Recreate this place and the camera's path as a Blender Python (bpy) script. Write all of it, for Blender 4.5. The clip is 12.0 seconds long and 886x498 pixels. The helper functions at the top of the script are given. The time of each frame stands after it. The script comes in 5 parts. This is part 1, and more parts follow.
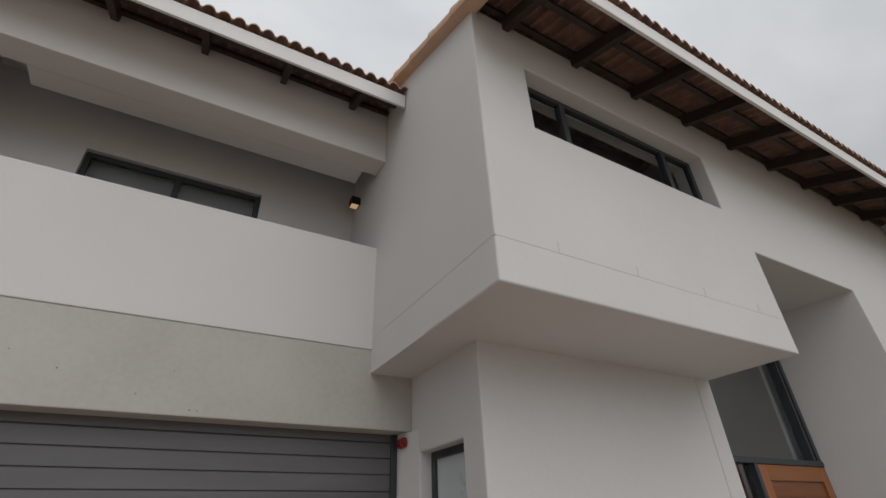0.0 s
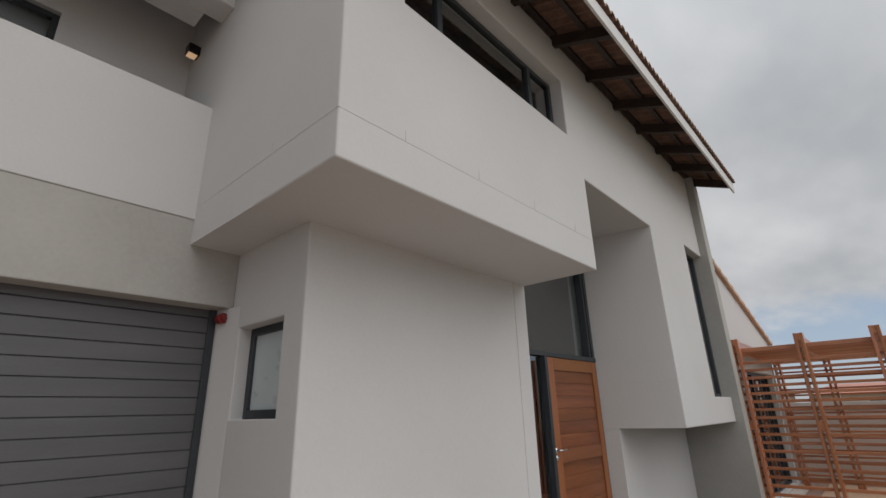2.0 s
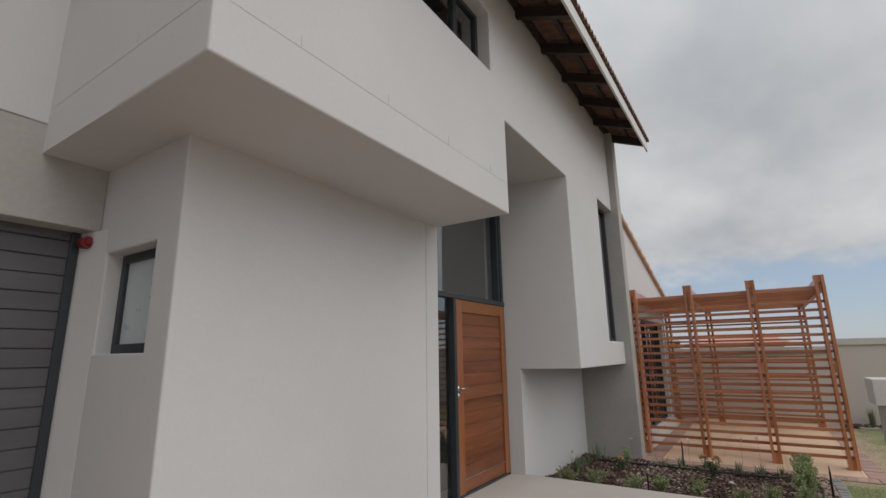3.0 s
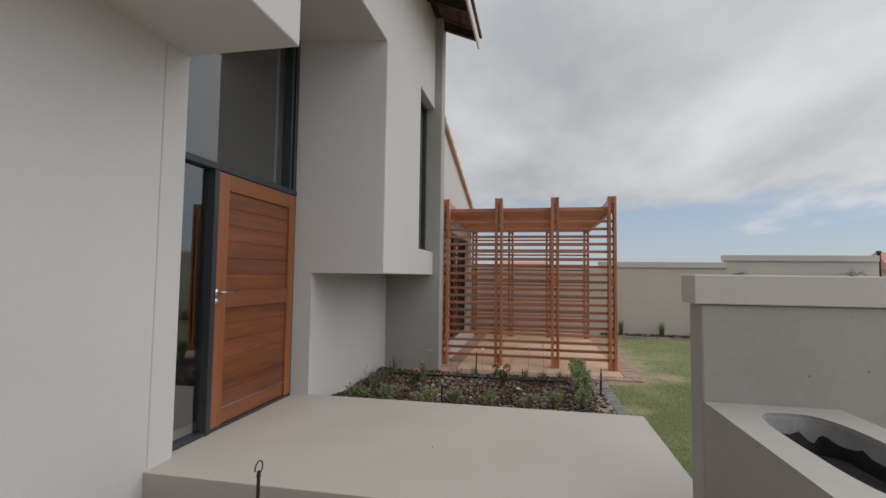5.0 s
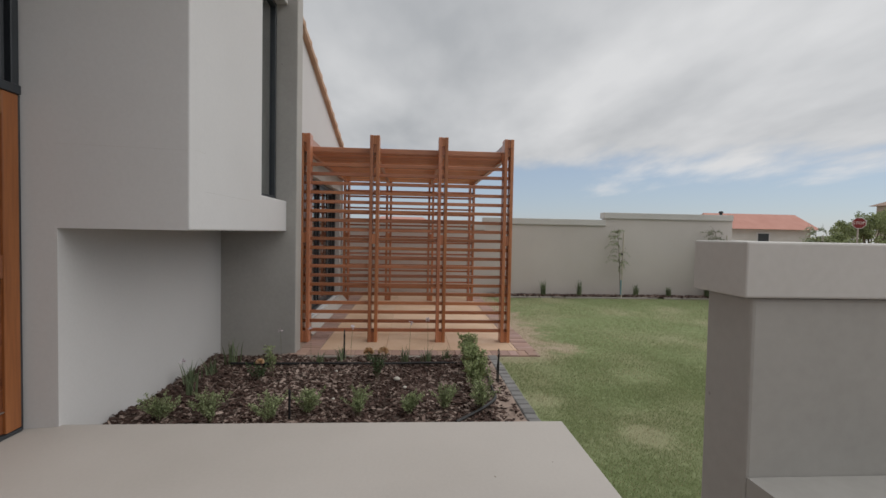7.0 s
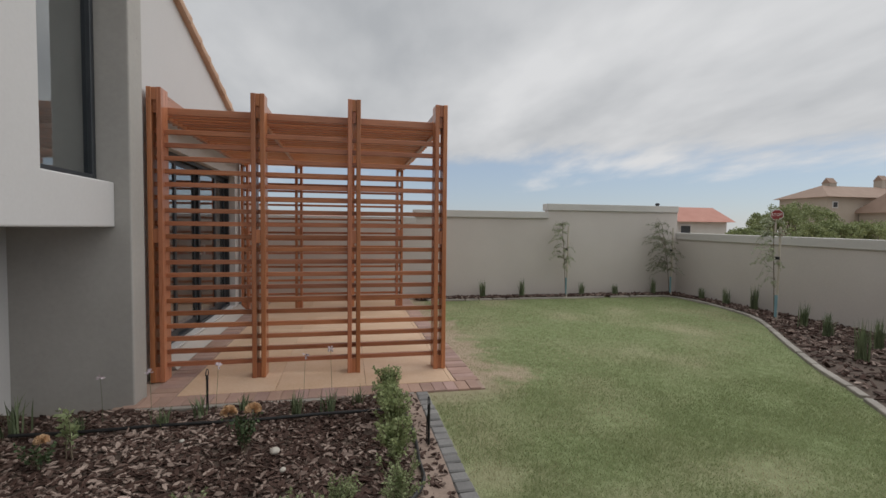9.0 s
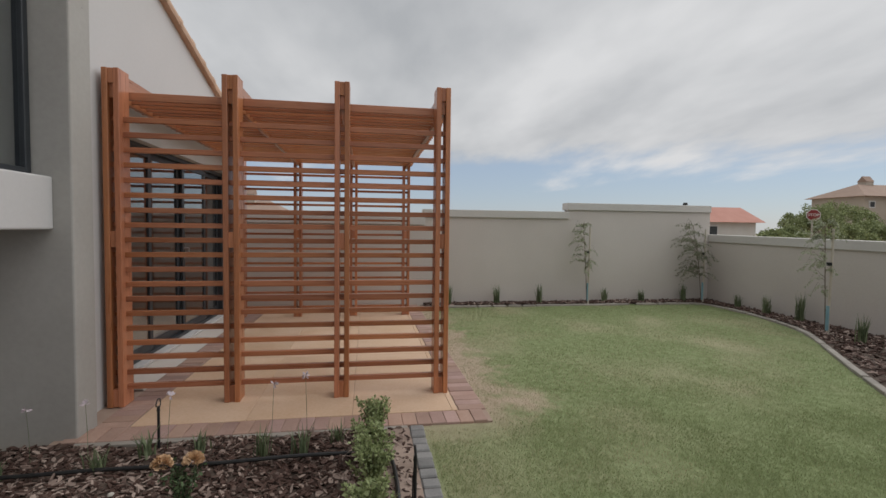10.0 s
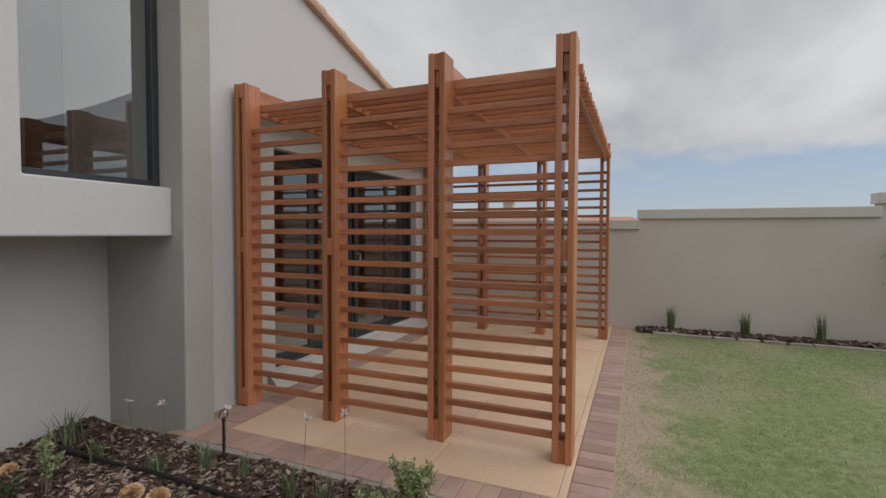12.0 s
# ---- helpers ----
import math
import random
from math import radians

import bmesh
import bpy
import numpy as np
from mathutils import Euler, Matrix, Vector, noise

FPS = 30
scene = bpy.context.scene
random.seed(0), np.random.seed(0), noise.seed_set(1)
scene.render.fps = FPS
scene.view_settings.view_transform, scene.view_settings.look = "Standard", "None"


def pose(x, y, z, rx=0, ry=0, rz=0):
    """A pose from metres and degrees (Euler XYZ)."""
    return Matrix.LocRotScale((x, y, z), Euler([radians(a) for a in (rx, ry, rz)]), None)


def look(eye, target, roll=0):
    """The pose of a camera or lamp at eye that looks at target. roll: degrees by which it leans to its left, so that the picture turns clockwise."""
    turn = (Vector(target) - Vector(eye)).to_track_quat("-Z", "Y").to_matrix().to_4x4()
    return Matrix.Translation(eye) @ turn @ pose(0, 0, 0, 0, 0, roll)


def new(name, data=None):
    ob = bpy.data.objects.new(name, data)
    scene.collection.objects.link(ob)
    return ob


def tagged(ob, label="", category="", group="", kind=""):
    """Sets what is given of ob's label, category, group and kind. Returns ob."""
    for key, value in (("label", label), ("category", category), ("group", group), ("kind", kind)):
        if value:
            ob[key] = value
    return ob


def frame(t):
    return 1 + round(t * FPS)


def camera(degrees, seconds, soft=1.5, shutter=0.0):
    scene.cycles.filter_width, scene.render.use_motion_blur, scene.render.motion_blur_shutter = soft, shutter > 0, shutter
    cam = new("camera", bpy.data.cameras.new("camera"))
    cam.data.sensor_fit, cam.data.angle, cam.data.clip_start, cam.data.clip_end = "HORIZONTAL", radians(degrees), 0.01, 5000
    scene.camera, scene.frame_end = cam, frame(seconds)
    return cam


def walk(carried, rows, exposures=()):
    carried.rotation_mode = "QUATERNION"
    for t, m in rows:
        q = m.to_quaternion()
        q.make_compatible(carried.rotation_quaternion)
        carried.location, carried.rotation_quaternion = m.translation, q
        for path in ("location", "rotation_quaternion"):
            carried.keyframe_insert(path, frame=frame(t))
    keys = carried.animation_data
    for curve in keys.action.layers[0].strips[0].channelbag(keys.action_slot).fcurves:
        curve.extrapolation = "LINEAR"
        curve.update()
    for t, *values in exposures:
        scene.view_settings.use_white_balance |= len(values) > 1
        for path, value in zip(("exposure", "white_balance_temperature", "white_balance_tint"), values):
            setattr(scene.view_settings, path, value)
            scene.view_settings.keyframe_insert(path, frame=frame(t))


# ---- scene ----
cam = camera(86.6, 12.0)
PATH = [
    (0, (0.702, -0.097, 1.761), (1.57, 1.375, 2.801), -2.2),
    (0.5, (0.731, -0.093, 1.742), (1.723, 1.358, 2.695), -2.2),
    (1, (0.763, -0.089, 1.717), (1.892, 1.319, 2.578), -2.0),
    (1.5, (0.827, -0.089, 1.701), (2.105, 1.249, 2.46), -1.7),
    (2, (0.907, -0.099, 1.679), (2.312, 1.163, 2.335), -1.5),
    (2.5, (1.031, -0.123, 1.654), (2.542, 1.068, 2.2), -1.0),
    (3, (1.167, -0.106, 1.631), (2.803, 0.957, 2.069), -0.9),
    (3.5, (1.403, -0.018, 1.582), (3.165, 0.872, 1.905), -0.5),
    (5.5, (2.714, 0.203, 1.405), (4.695, 0.476, 1.457), 0.9),
    (6, (3.097, 0.224, 1.428), (5.087, 0.426, 1.418), 0.9),
    (6.5, (3.452, 0.232, 1.437), (5.447, 0.36, 1.402), 1.0),
    (7, (3.823, 0.255, 1.454), (5.817, 0.124, 1.386), 1.1),
    (7.5, (4.2, 0.183, 1.463), (6.173, -0.138, 1.385), 1.0),
    (9.5, (5.603, -0.177, 1.452), (7.561, -0.579, 1.365), 0.6),
    (10, (5.9, -0.34, 1.478), (7.872, -0.663, 1.39), 0.7),
    (10.5, (6.164, -0.561, 1.471), (8.159, -0.678, 1.392), 0.4),
    (11, (6.488, -0.783, 1.421), (8.481, -0.624, 1.353), 0.3),
    (11.5, (6.762, -1.099, 1.42), (8.711, -0.655, 1.362), 0.3),
    (12, (7.0, -1.428, 1.464), (8.848, -0.665, 1.398), 0.2),
]
walk(cam, [(t, look(eye, target, roll)) for t, eye, target, roll in PATH])

# ---------------------------------------------------------------- world, sun, exposure
SUN_ELEV, SUN_AZ = radians(46), radians(174)   # azimuth from +y towards +x
world = bpy.data.worlds.new("overcast_sky")
scene.world = world
world.use_nodes = True


def link_nodes(nt, a, ai, b, bi):
    nt.links.new(a.outputs[ai], b.inputs[bi])


def build_world():
    nt = world.node_tree
    nt.nodes.clear()
    N = nt.nodes.new
    out, bg = N("ShaderNodeOutputWorld"), N("ShaderNodeBackground")
    sky = N("ShaderNodeTexSky")
    sky.sky_type, sky.sun_disc = "NISHITA", False
    sky.sun_elevation, sky.sun_rotation = SUN_ELEV, SUN_AZ
    sky.air_density, sky.dust_density, sky.ozone_density = 1.0, 0.4, 1.5
    tint = N("ShaderNodeVectorMath"); tint.operation = "SCALE"; tint.inputs[3].default_value = 0.085
    tc, sep = N("ShaderNodeTexCoord"), N("ShaderNodeSeparateXYZ")
    link_nodes(nt, tc, "Generated", sep, 0)
    up = N("ShaderNodeMath"); up.operation = "MAXIMUM"; up.inputs[1].default_value = 0.0
    link_nodes(nt, sep, 2, up, 0)
    add = N("ShaderNodeMath"); add.operation = "ADD"; add.inputs[1].default_value = 0.16
    link_nodes(nt, up, 0, add, 0)
    dx, dy, cb = N("ShaderNodeMath"), N("ShaderNodeMath"), N("ShaderNodeCombineXYZ")
    for d, i in ((dx, 0), (dy, 1)):
        d.operation = "DIVIDE"
        link_nodes(nt, sep, i, d, 0)
        link_nodes(nt, add, 0, d, 1)
        link_nodes(nt, d, 0, cb, i)
    mp = N("ShaderNodeMapping"); mp.inputs["Scale"].default_value = (0.55, 1.0, 1.0); mp.inputs["Rotation"].default_value = (0, 0, radians(25))
    link_nodes(nt, cb, 0, mp, 0)
    n1, n2 = N("ShaderNodeTexNoise"), N("ShaderNodeTexNoise")
    n1.inputs["Scale"].default_value, n1.inputs["Detail"].default_value, n1.inputs["Roughness"].default_value = 1.1, 7, 0.58
    n2.inputs["Scale"].default_value, n2.inputs["Detail"].default_value = 0.55, 5
    link_nodes(nt, mp, 0, n1, "Vector"); link_nodes(nt, mp, 0, n2, "Vector")
    # how much cloud: nearly closed high up, torn low down
    el = N("ShaderNodeMapRange"); el.inputs[1].default_value, el.inputs[2].default_value = 0.05, 0.27
    el.inputs[3].default_value, el.inputs[4].default_value = -0.30, 0.55
    link_nodes(nt, up, 0, el, 0)
    s = N("ShaderNodeMath"); s.operation = "ADD"
    link_nodes(nt, el, 0, s, 0); link_nodes(nt, n1, 0, s, 1)
    cov = N("ShaderNodeMapRange"); cov.interpolation_type = "SMOOTHSTEP"
    cov.inputs[1].default_value, cov.inputs[2].default_value = 0.42, 0.66
    link_nodes(nt, s, 0, cov, 0)
    # cloud tone
    ramp = N("ShaderNodeValToRGB")
    ramp.color_ramp.elements[0].position, ramp.color_ramp.elements[0].color = 0.38, (0.385, 0.40, 0.42, 1)
    ramp.color_ramp.elements[1].position, ramp.color_ramp.elements[1].color = 0.62, (0.635, 0.64, 0.65, 1)
    tone = N("ShaderNodeMath"); tone.operation = "MULTIPLY_ADD"; tone.inputs[1].default_value = 0.6
    half = N("ShaderNodeMath"); half.operation = "MULTIPLY"; half.inputs[1].default_value = 0.4
    link_nodes(nt, n1, 0, half, 0); link_nodes(nt, n2, 0, tone, 0); link_nodes(nt, half, 0, tone, 2)
    link_nodes(nt, tone, 0, ramp, 0)
    zen = N("ShaderNodeMapRange"); zen.inputs[1].default_value, zen.inputs[2].default_value = 0.45, 1.0
    zen.inputs[3].default_value, zen.inputs[4].default_value = 1.0, 1.6
    link_nodes(nt, up, 0, zen, 0)
    cl = N("ShaderNodeVectorMath"); cl.operation = "SCALE"
    link_nodes(nt, ramp, 0, cl, 0); link_nodes(nt, zen, 0, cl, 3)
    mix = N("ShaderNodeMix"); mix.data_type = "RGBA"
    link_nodes(nt, sky, 0, tint, 0)
    haze = N("ShaderNodeMix"); haze.data_type = "RGBA"; haze.inputs[0].default_value = 0.6; haze.inputs[7].default_value = (0.36, 0.425, 0.545, 1)
    link_nodes(nt, tint, 0, haze, 6)
    link_nodes(nt, cov, 0, mix, 0); link_nodes(nt, haze, 2, mix, 6); link_nodes(nt, cl, 0, mix, 7)
    link_nodes(nt, mix, 2, bg, 0); link_nodes(nt, bg, 0, out, 0)
    bg.inputs[1].default_value = 1.09


build_world()
sun = new("sun", bpy.data.lights.new("sun", "SUN"))
sun.data.energy, sun.data.angle, sun.data.color = 1.33, radians(80), (1.0, 0.985, 0.965)
sun.matrix_world = look((0, 0, 30), (-30 * math.cos(SUN_ELEV) * math.sin(SUN_AZ), -30 * math.cos(SUN_ELEV) * math.cos(SUN_AZ), 30 - 30 * math.sin(SUN_ELEV)))

# ---------------------------------------------------------------- materials


def material(name, c1, c2, scale=3.0, rough=0.8, fine=60.0, bump=0.15, stretch=(1, 1, 1), metal=0.0, spec=0.5, per_object=0.0, dist=0.004, contrast=(0.3, 0.7), hue=0.0):
    """A surface with a broad stain, a fine grain and relief, in metres."""
    m = bpy.data.materials.new(name)
    m.use_nodes = True
    nt = m.node_tree
    N = nt.nodes.new
    bs = nt.nodes["Principled BSDF"]
    tc, mp = N("ShaderNodeTexCoord"), N("ShaderNodeMapping")
    mp.inputs["Scale"].default_value = stretch
    link_nodes(nt, tc, "Object", mp, 0)
    vec = mp
    if per_object:
        oi, ad, sc = N("ShaderNodeObjectInfo"), N("ShaderNodeVectorMath"), N("ShaderNodeVectorMath")
        sc.operation = "SCALE"; sc.inputs[0].default_value = (7.3, 3.1, 5.7)
        link_nodes(nt, oi, "Random", sc, 3); link_nodes(nt, mp, 0, ad, 0); link_nodes(nt, sc, 0, ad, 1)
        vec = ad
    a, b = N("ShaderNodeTexNoise"), N("ShaderNodeTexNoise")
    a.inputs["Scale"].default_value, a.inputs["Detail"].default_value = scale, 5
    b.inputs["Scale"].default_value, b.inputs["Detail"].default_value = fine, 4
    link_nodes(nt, vec, 0, a, "Vector"); link_nodes(nt, vec, 0, b, "Vector")
    mx = N("ShaderNodeMath"); mx.operation = "MULTIPLY_ADD"; mx.inputs[1].default_value = 0.35
    h2 = N("ShaderNodeMath"); h2.operation = "MULTIPLY"; h2.inputs[1].default_value = 0.65
    link_nodes(nt, a, 0, h2, 0); link_nodes(nt, b, 0, mx, 0); link_nodes(nt, h2, 0, mx, 2)
    rp = N("ShaderNodeValToRGB")
    rp.color_ramp.elements[0].position, rp.color_ramp.elements[0].color = contrast[0], (*c1, 1)
    rp.color_ramp.elements[1].position, rp.color_ramp.elements[1].color = contrast[1], (*c2, 1)
    link_nodes(nt, mx, 0, rp, 0)
    last, idx = rp, 0
    if per_object:
        hs, mr = N("ShaderNodeHueSaturation"), N("ShaderNodeMapRange")
        mr.inputs[3].default_value, mr.inputs[4].default_value = 1 - per_object, 1 + per_object
        link_nodes(nt, oi, "Random", mr, 0); link_nodes(nt, mr, 0, hs, "Value"); link_nodes(nt, rp, 0, hs, "Color")
        if hue:
            hr, sr = N("ShaderNodeMapRange"), N("ShaderNodeMapRange")
            wn = N("ShaderNodeTexWhiteNoise"); wn.noise_dimensions = "1D"
            link_nodes(nt, oi, "Random", wn, "W")
            hr.inputs[3].default_value, hr.inputs[4].default_value = 0.5 - hue, 0.5 + hue
            sr.inputs[3].default_value, sr.inputs[4].default_value = 1 - 12 * hue, 1 + 6 * hue
            link_nodes(nt, wn, 0, hr, 0); link_nodes(nt, wn, 0, sr, 0)
            link_nodes(nt, hr, 0, hs, "Hue"); link_nodes(nt, sr, 0, hs, "Saturation")
        last, idx = hs, 0
    link_nodes(nt, last, idx, bs, "Base Color")
    rr = N("ShaderNodeMapRange"); rr.inputs[3].default_value, rr.inputs[4].default_value = max(rough - 0.1, 0.02), min(rough + 0.1, 1)
    link_nodes(nt, b, 0, rr, 0); link_nodes(nt, rr, 0, bs, "Roughness")
    bs.inputs["Metallic"].default_value, bs.inputs["Specular IOR Level"].default_value = metal, spec
    if bump:
        bp = N("ShaderNodeBump"); bp.inputs["Strength"].default_value, bp.inputs["Distance"].default_value = bump, dist
        link_nodes(nt, mx, 0, bp, "Height"); link_nodes(nt, bp, 0, bs, "Normal")
    return m


def glass_material(name, tint=(0.85, 0.9, 0.92), rough=0.0):
    m = bpy.data.materials.new(name)
    m.use_nodes = True
    bs = m.node_tree.nodes["Principled BSDF"]
    bs.inputs["Base Color"].default_value = (*tint, 1)
    bs.inputs["Roughness"].default_value, bs.inputs["IOR"].default_value = rough, 1.9
    bs.inputs["Transmission Weight"].default_value = 1.0
    return m


M_PLASTER = material("painted_plaster", (0.52, 0.51, 0.504), (0.58, 0.571, 0.567), 0.7, 0.85, 45, 0.12, dist=0.003)
M_ROUGH = material("trowelled_plaster", (0.35, 0.335, 0.31), (0.43, 0.415, 0.39), 1.6, 0.88, 26, 0.35, dist=0.005)


def add_pits(m, size=4.5, reach=0.035):
    """Small blow holes, here and there, in a plaster surface."""
    nt = m.node_tree
    N = nt.nodes.new
    bs = nt.nodes["Principled BSDF"]
    tc, vo, lt, nz, gt, mu, mx = (N("ShaderNodeTexCoord"), N("ShaderNodeTexVoronoi"), N("ShaderNodeMapRange"), N("ShaderNodeTexNoise"), N("ShaderNodeMapRange"), N("ShaderNodeMath"), N("ShaderNodeMix"))
    vo.inputs["Scale"].default_value, nz.inputs["Scale"].default_value = size, 1.3
    link_nodes(nt, tc, "Object", vo, "Vector"); link_nodes(nt, tc, "Object", nz, "Vector")
    lt.inputs[1].default_value, lt.inputs[2].default_value, lt.inputs[3].default_value, lt.inputs[4].default_value = reach * 0.6, reach, 1.0, 0.0
    gt.inputs[1].default_value, gt.inputs[2].default_value = 0.42, 0.50
    link_nodes(nt, vo, 0, lt, 0); link_nodes(nt, nz, 0, gt, 0)
    mu.operation = "MULTIPLY"
    link_nodes(nt, lt, 0, mu, 0); link_nodes(nt, gt, 0, mu, 1)
    mx.data_type = "RGBA"; mx.inputs[7].default_value = (0.14, 0.13, 0.12, 1)
    old = bs.inputs["Base Color"].links[0].from_socket
    nt.links.new(old, mx.inputs[6])
    link_nodes(nt, mu, 0, mx, 0); link_nodes(nt, mx, 2, bs, "Base Color")


add_pits(M_ROUGH, 8.0, 0.055)
M_BOUNDARY = material("boundary_plaster", (0.51, 0.468, 0.433), (0.60, 0.555, 0.517), 0.7, 0.88, 40, 0.2, dist=0.004)
M_CAP = material("coping_plaster", (0.52, 0.50, 0.47), (0.60, 0.58, 0.555), 1.2, 0.85, 40, 0.15)
M_SLAB = material("screed", (0.42, 0.385, 0.35), (0.49, 0.452, 0.415), 1.1, 0.6, 55, 0.08, dist=0.002)
M_LINE = material("plaster_joint", (0.45, 0.435, 0.42), (0.53, 0.515, 0.50), 4, 0.9, 60, 0.1)
M_ALU = material("charcoal_aluminium", (0.022, 0.026, 0.031), (0.035, 0.040, 0.046), 5, 0.42, 90, 0.03)
M_GARAGE = material("grey_steel", (0.072, 0.070, 0.075), (0.102, 0.100, 0.106), 2.5, 0.5, 70, 0.12, stretch=(0.4, 1, 3))
M_GLASS = glass_material("window_glass")
M_FROST = material("frosted_glass", (0.47, 0.52, 0.535), (0.54, 0.585, 0.60), 1.5, 0.3, 9, 0.0)
M_WHITE = material("white_fascia", (0.54, 0.53, 0.52), (0.62, 0.615, 0.61), 2, 0.6, 50, 0.05)
M_DARKWOOD = material("dark_stained_timber", (0.018, 0.011, 0.008), (0.05, 0.032, 0.024), 5, 0.6, 60, 0.2, stretch=(3, 0.4, 3))
M_TILE = material("clay_tile", (0.29, 0.18, 0.13), (0.49, 0.35, 0.265), 3.5, 0.85, 40, 0.25, per_object=0.0)
# darker copy of the clay tile: the shade under the eaves put into the colour
M_TILE_UNDER = material("shaded_tile_underside", (0.13, 0.075, 0.055), (0.27, 0.155, 0.11), 6, 0.9, 40, 0.3)
M_RIDGE = material("clay_ridge_tile", (0.48, 0.305, 0.205), (0.60, 0.42, 0.305), 3, 0.8, 40, 0.2, per_object=0.12)


def wood(name, axis, dark=(0.235, 0.076, 0.034), light=(0.55, 0.222, 0.103), rough=0.3, po=0.2, span=(0.24, 0.76), hue=0.004):
    st = [9.0, 9.0, 9.0]
    st[axis] = 0.55
    return material(name, dark, light, 1.1, rough, 8, 0.15, stretch=tuple(st), per_object=po, dist=0.002, contrast=span, hue=hue)


M_WX, M_WY, M_WZ = wood("varnished_timber_x", 0), wood("varnished_timber_y", 1), wood("varnished_timber_z", 2)
# lighter copy of the pergola timber: warm patio bounce put into the colour
M_WROOF_LIT = wood("roof_slat_timber_lit", 1, (0.30, 0.112, 0.050), (0.64, 0.285, 0.135))
M_DOORZ = wood("door_stile_timber", 2, (0.17, 0.054, 0.020), (0.31, 0.110, 0.041), 0.34, 0.08, (0.32, 0.68))
M_DOORX = wood("door_rail_timber", 0, (0.18, 0.064, 0.021), (0.30, 0.112, 0.036), 0.36, 0.08)
M_DOORL = wood("door_lock_rail_timber", 0, (0.135, 0.045, 0.017), (0.265, 0.095, 0.033), 0.40, 0.05)
M_DOORB = wood("door_board_timber", 0, (0.085, 0.026, 0.011), (0.25, 0.083, 0.031), 0.34, 0.15, (0.32, 0.68), 0.003)
M_STEEL = material("brushed_steel", (0.55, 0.55, 0.55), (0.68, 0.68, 0.67), 30, 0.3, 200, 0.02, metal=1.0)
M_RED = material("red_plastic", (0.16, 0.014, 0.014), (0.23, 0.024, 0.024), 8, 0.35, 60, 0.02)
M_BLACK = material("black_plastic", (0.008, 0.008, 0.009), (0.02, 0.02, 0.02), 10, 0.5, 80, 0.05)
M_PATIO = material("sandstone_paver", (0.52, 0.345, 0.215), (0.65, 0.48, 0.35), 1.6, 0.8, 40, 0.15, per_object=0.05)
M_BRICK = material("brick_paver", (0.30, 0.185, 0.15), (0.42, 0.285, 0.235), 4, 0.88, 60, 0.3, per_object=0.16, hue=0.010)
M_COBBLE = material("charcoal_cobble", (0.135, 0.132, 0.13), (0.235, 0.228, 0.22), 5, 0.9, 70, 0.3, per_object=0.28)
M_JOINTS = material("jointing_sand", (0.29, 0.205, 0.16), (0.40, 0.30, 0.24), 6, 0.95, 120, 0.3)
M_SOIL = material("dark_soil", (0.06, 0.041, 0.032), (0.125, 0.09, 0.07), 5, 0.95, 60, 0.6, dist=0.02)
M_SAND = material("sandy_ground", (0.30, 0.235, 0.165), (0.44, 0.355, 0.26), 2.5, 0.95, 50, 0.4, dist=0.01)
M_MARGIN = material("trodden_bed_soil", (0.20, 0.145, 0.115), (0.36, 0.275, 0.225), 5, 0.95, 50, 0.5, dist=0.012)
M_SLURRY = material("grey_cement_slurry", (0.22, 0.22, 0.225), (0.36, 0.36, 0.37), 9, 0.85, 70, 0.3)
M_TAR = material("black_bitumen", (0.006, 0.006, 0.007), (0.014, 0.014, 0.015), 9, 0.55, 60, 0.4)
M_KERB = material("concrete_kerb", (0.27, 0.245, 0.215), (0.37, 0.34, 0.30), 4, 0.9, 60, 0.3, per_object=0.12)
M_STONE = material("pale_stone", (0.36, 0.33, 0.29), (0.50, 0.465, 0.41), 7, 0.85, 60, 0.2)
# dark wall colour standing in for the low light indoors
M_ROOM = material("dimmed_room_paint", (0.20, 0.185, 0.17), (0.26, 0.245, 0.225), 1, 0.8, 40, 0.05)
M_LIVING = material("pale_room_paint", (0.42, 0.41, 0.39), (0.50, 0.49, 0.47), 1, 0.8, 40, 0.05)
M_PAPER = material("white_paper", (0.62, 0.62, 0.60), (0.72, 0.72, 0.70), 4, 0.8, 50, 0.02)


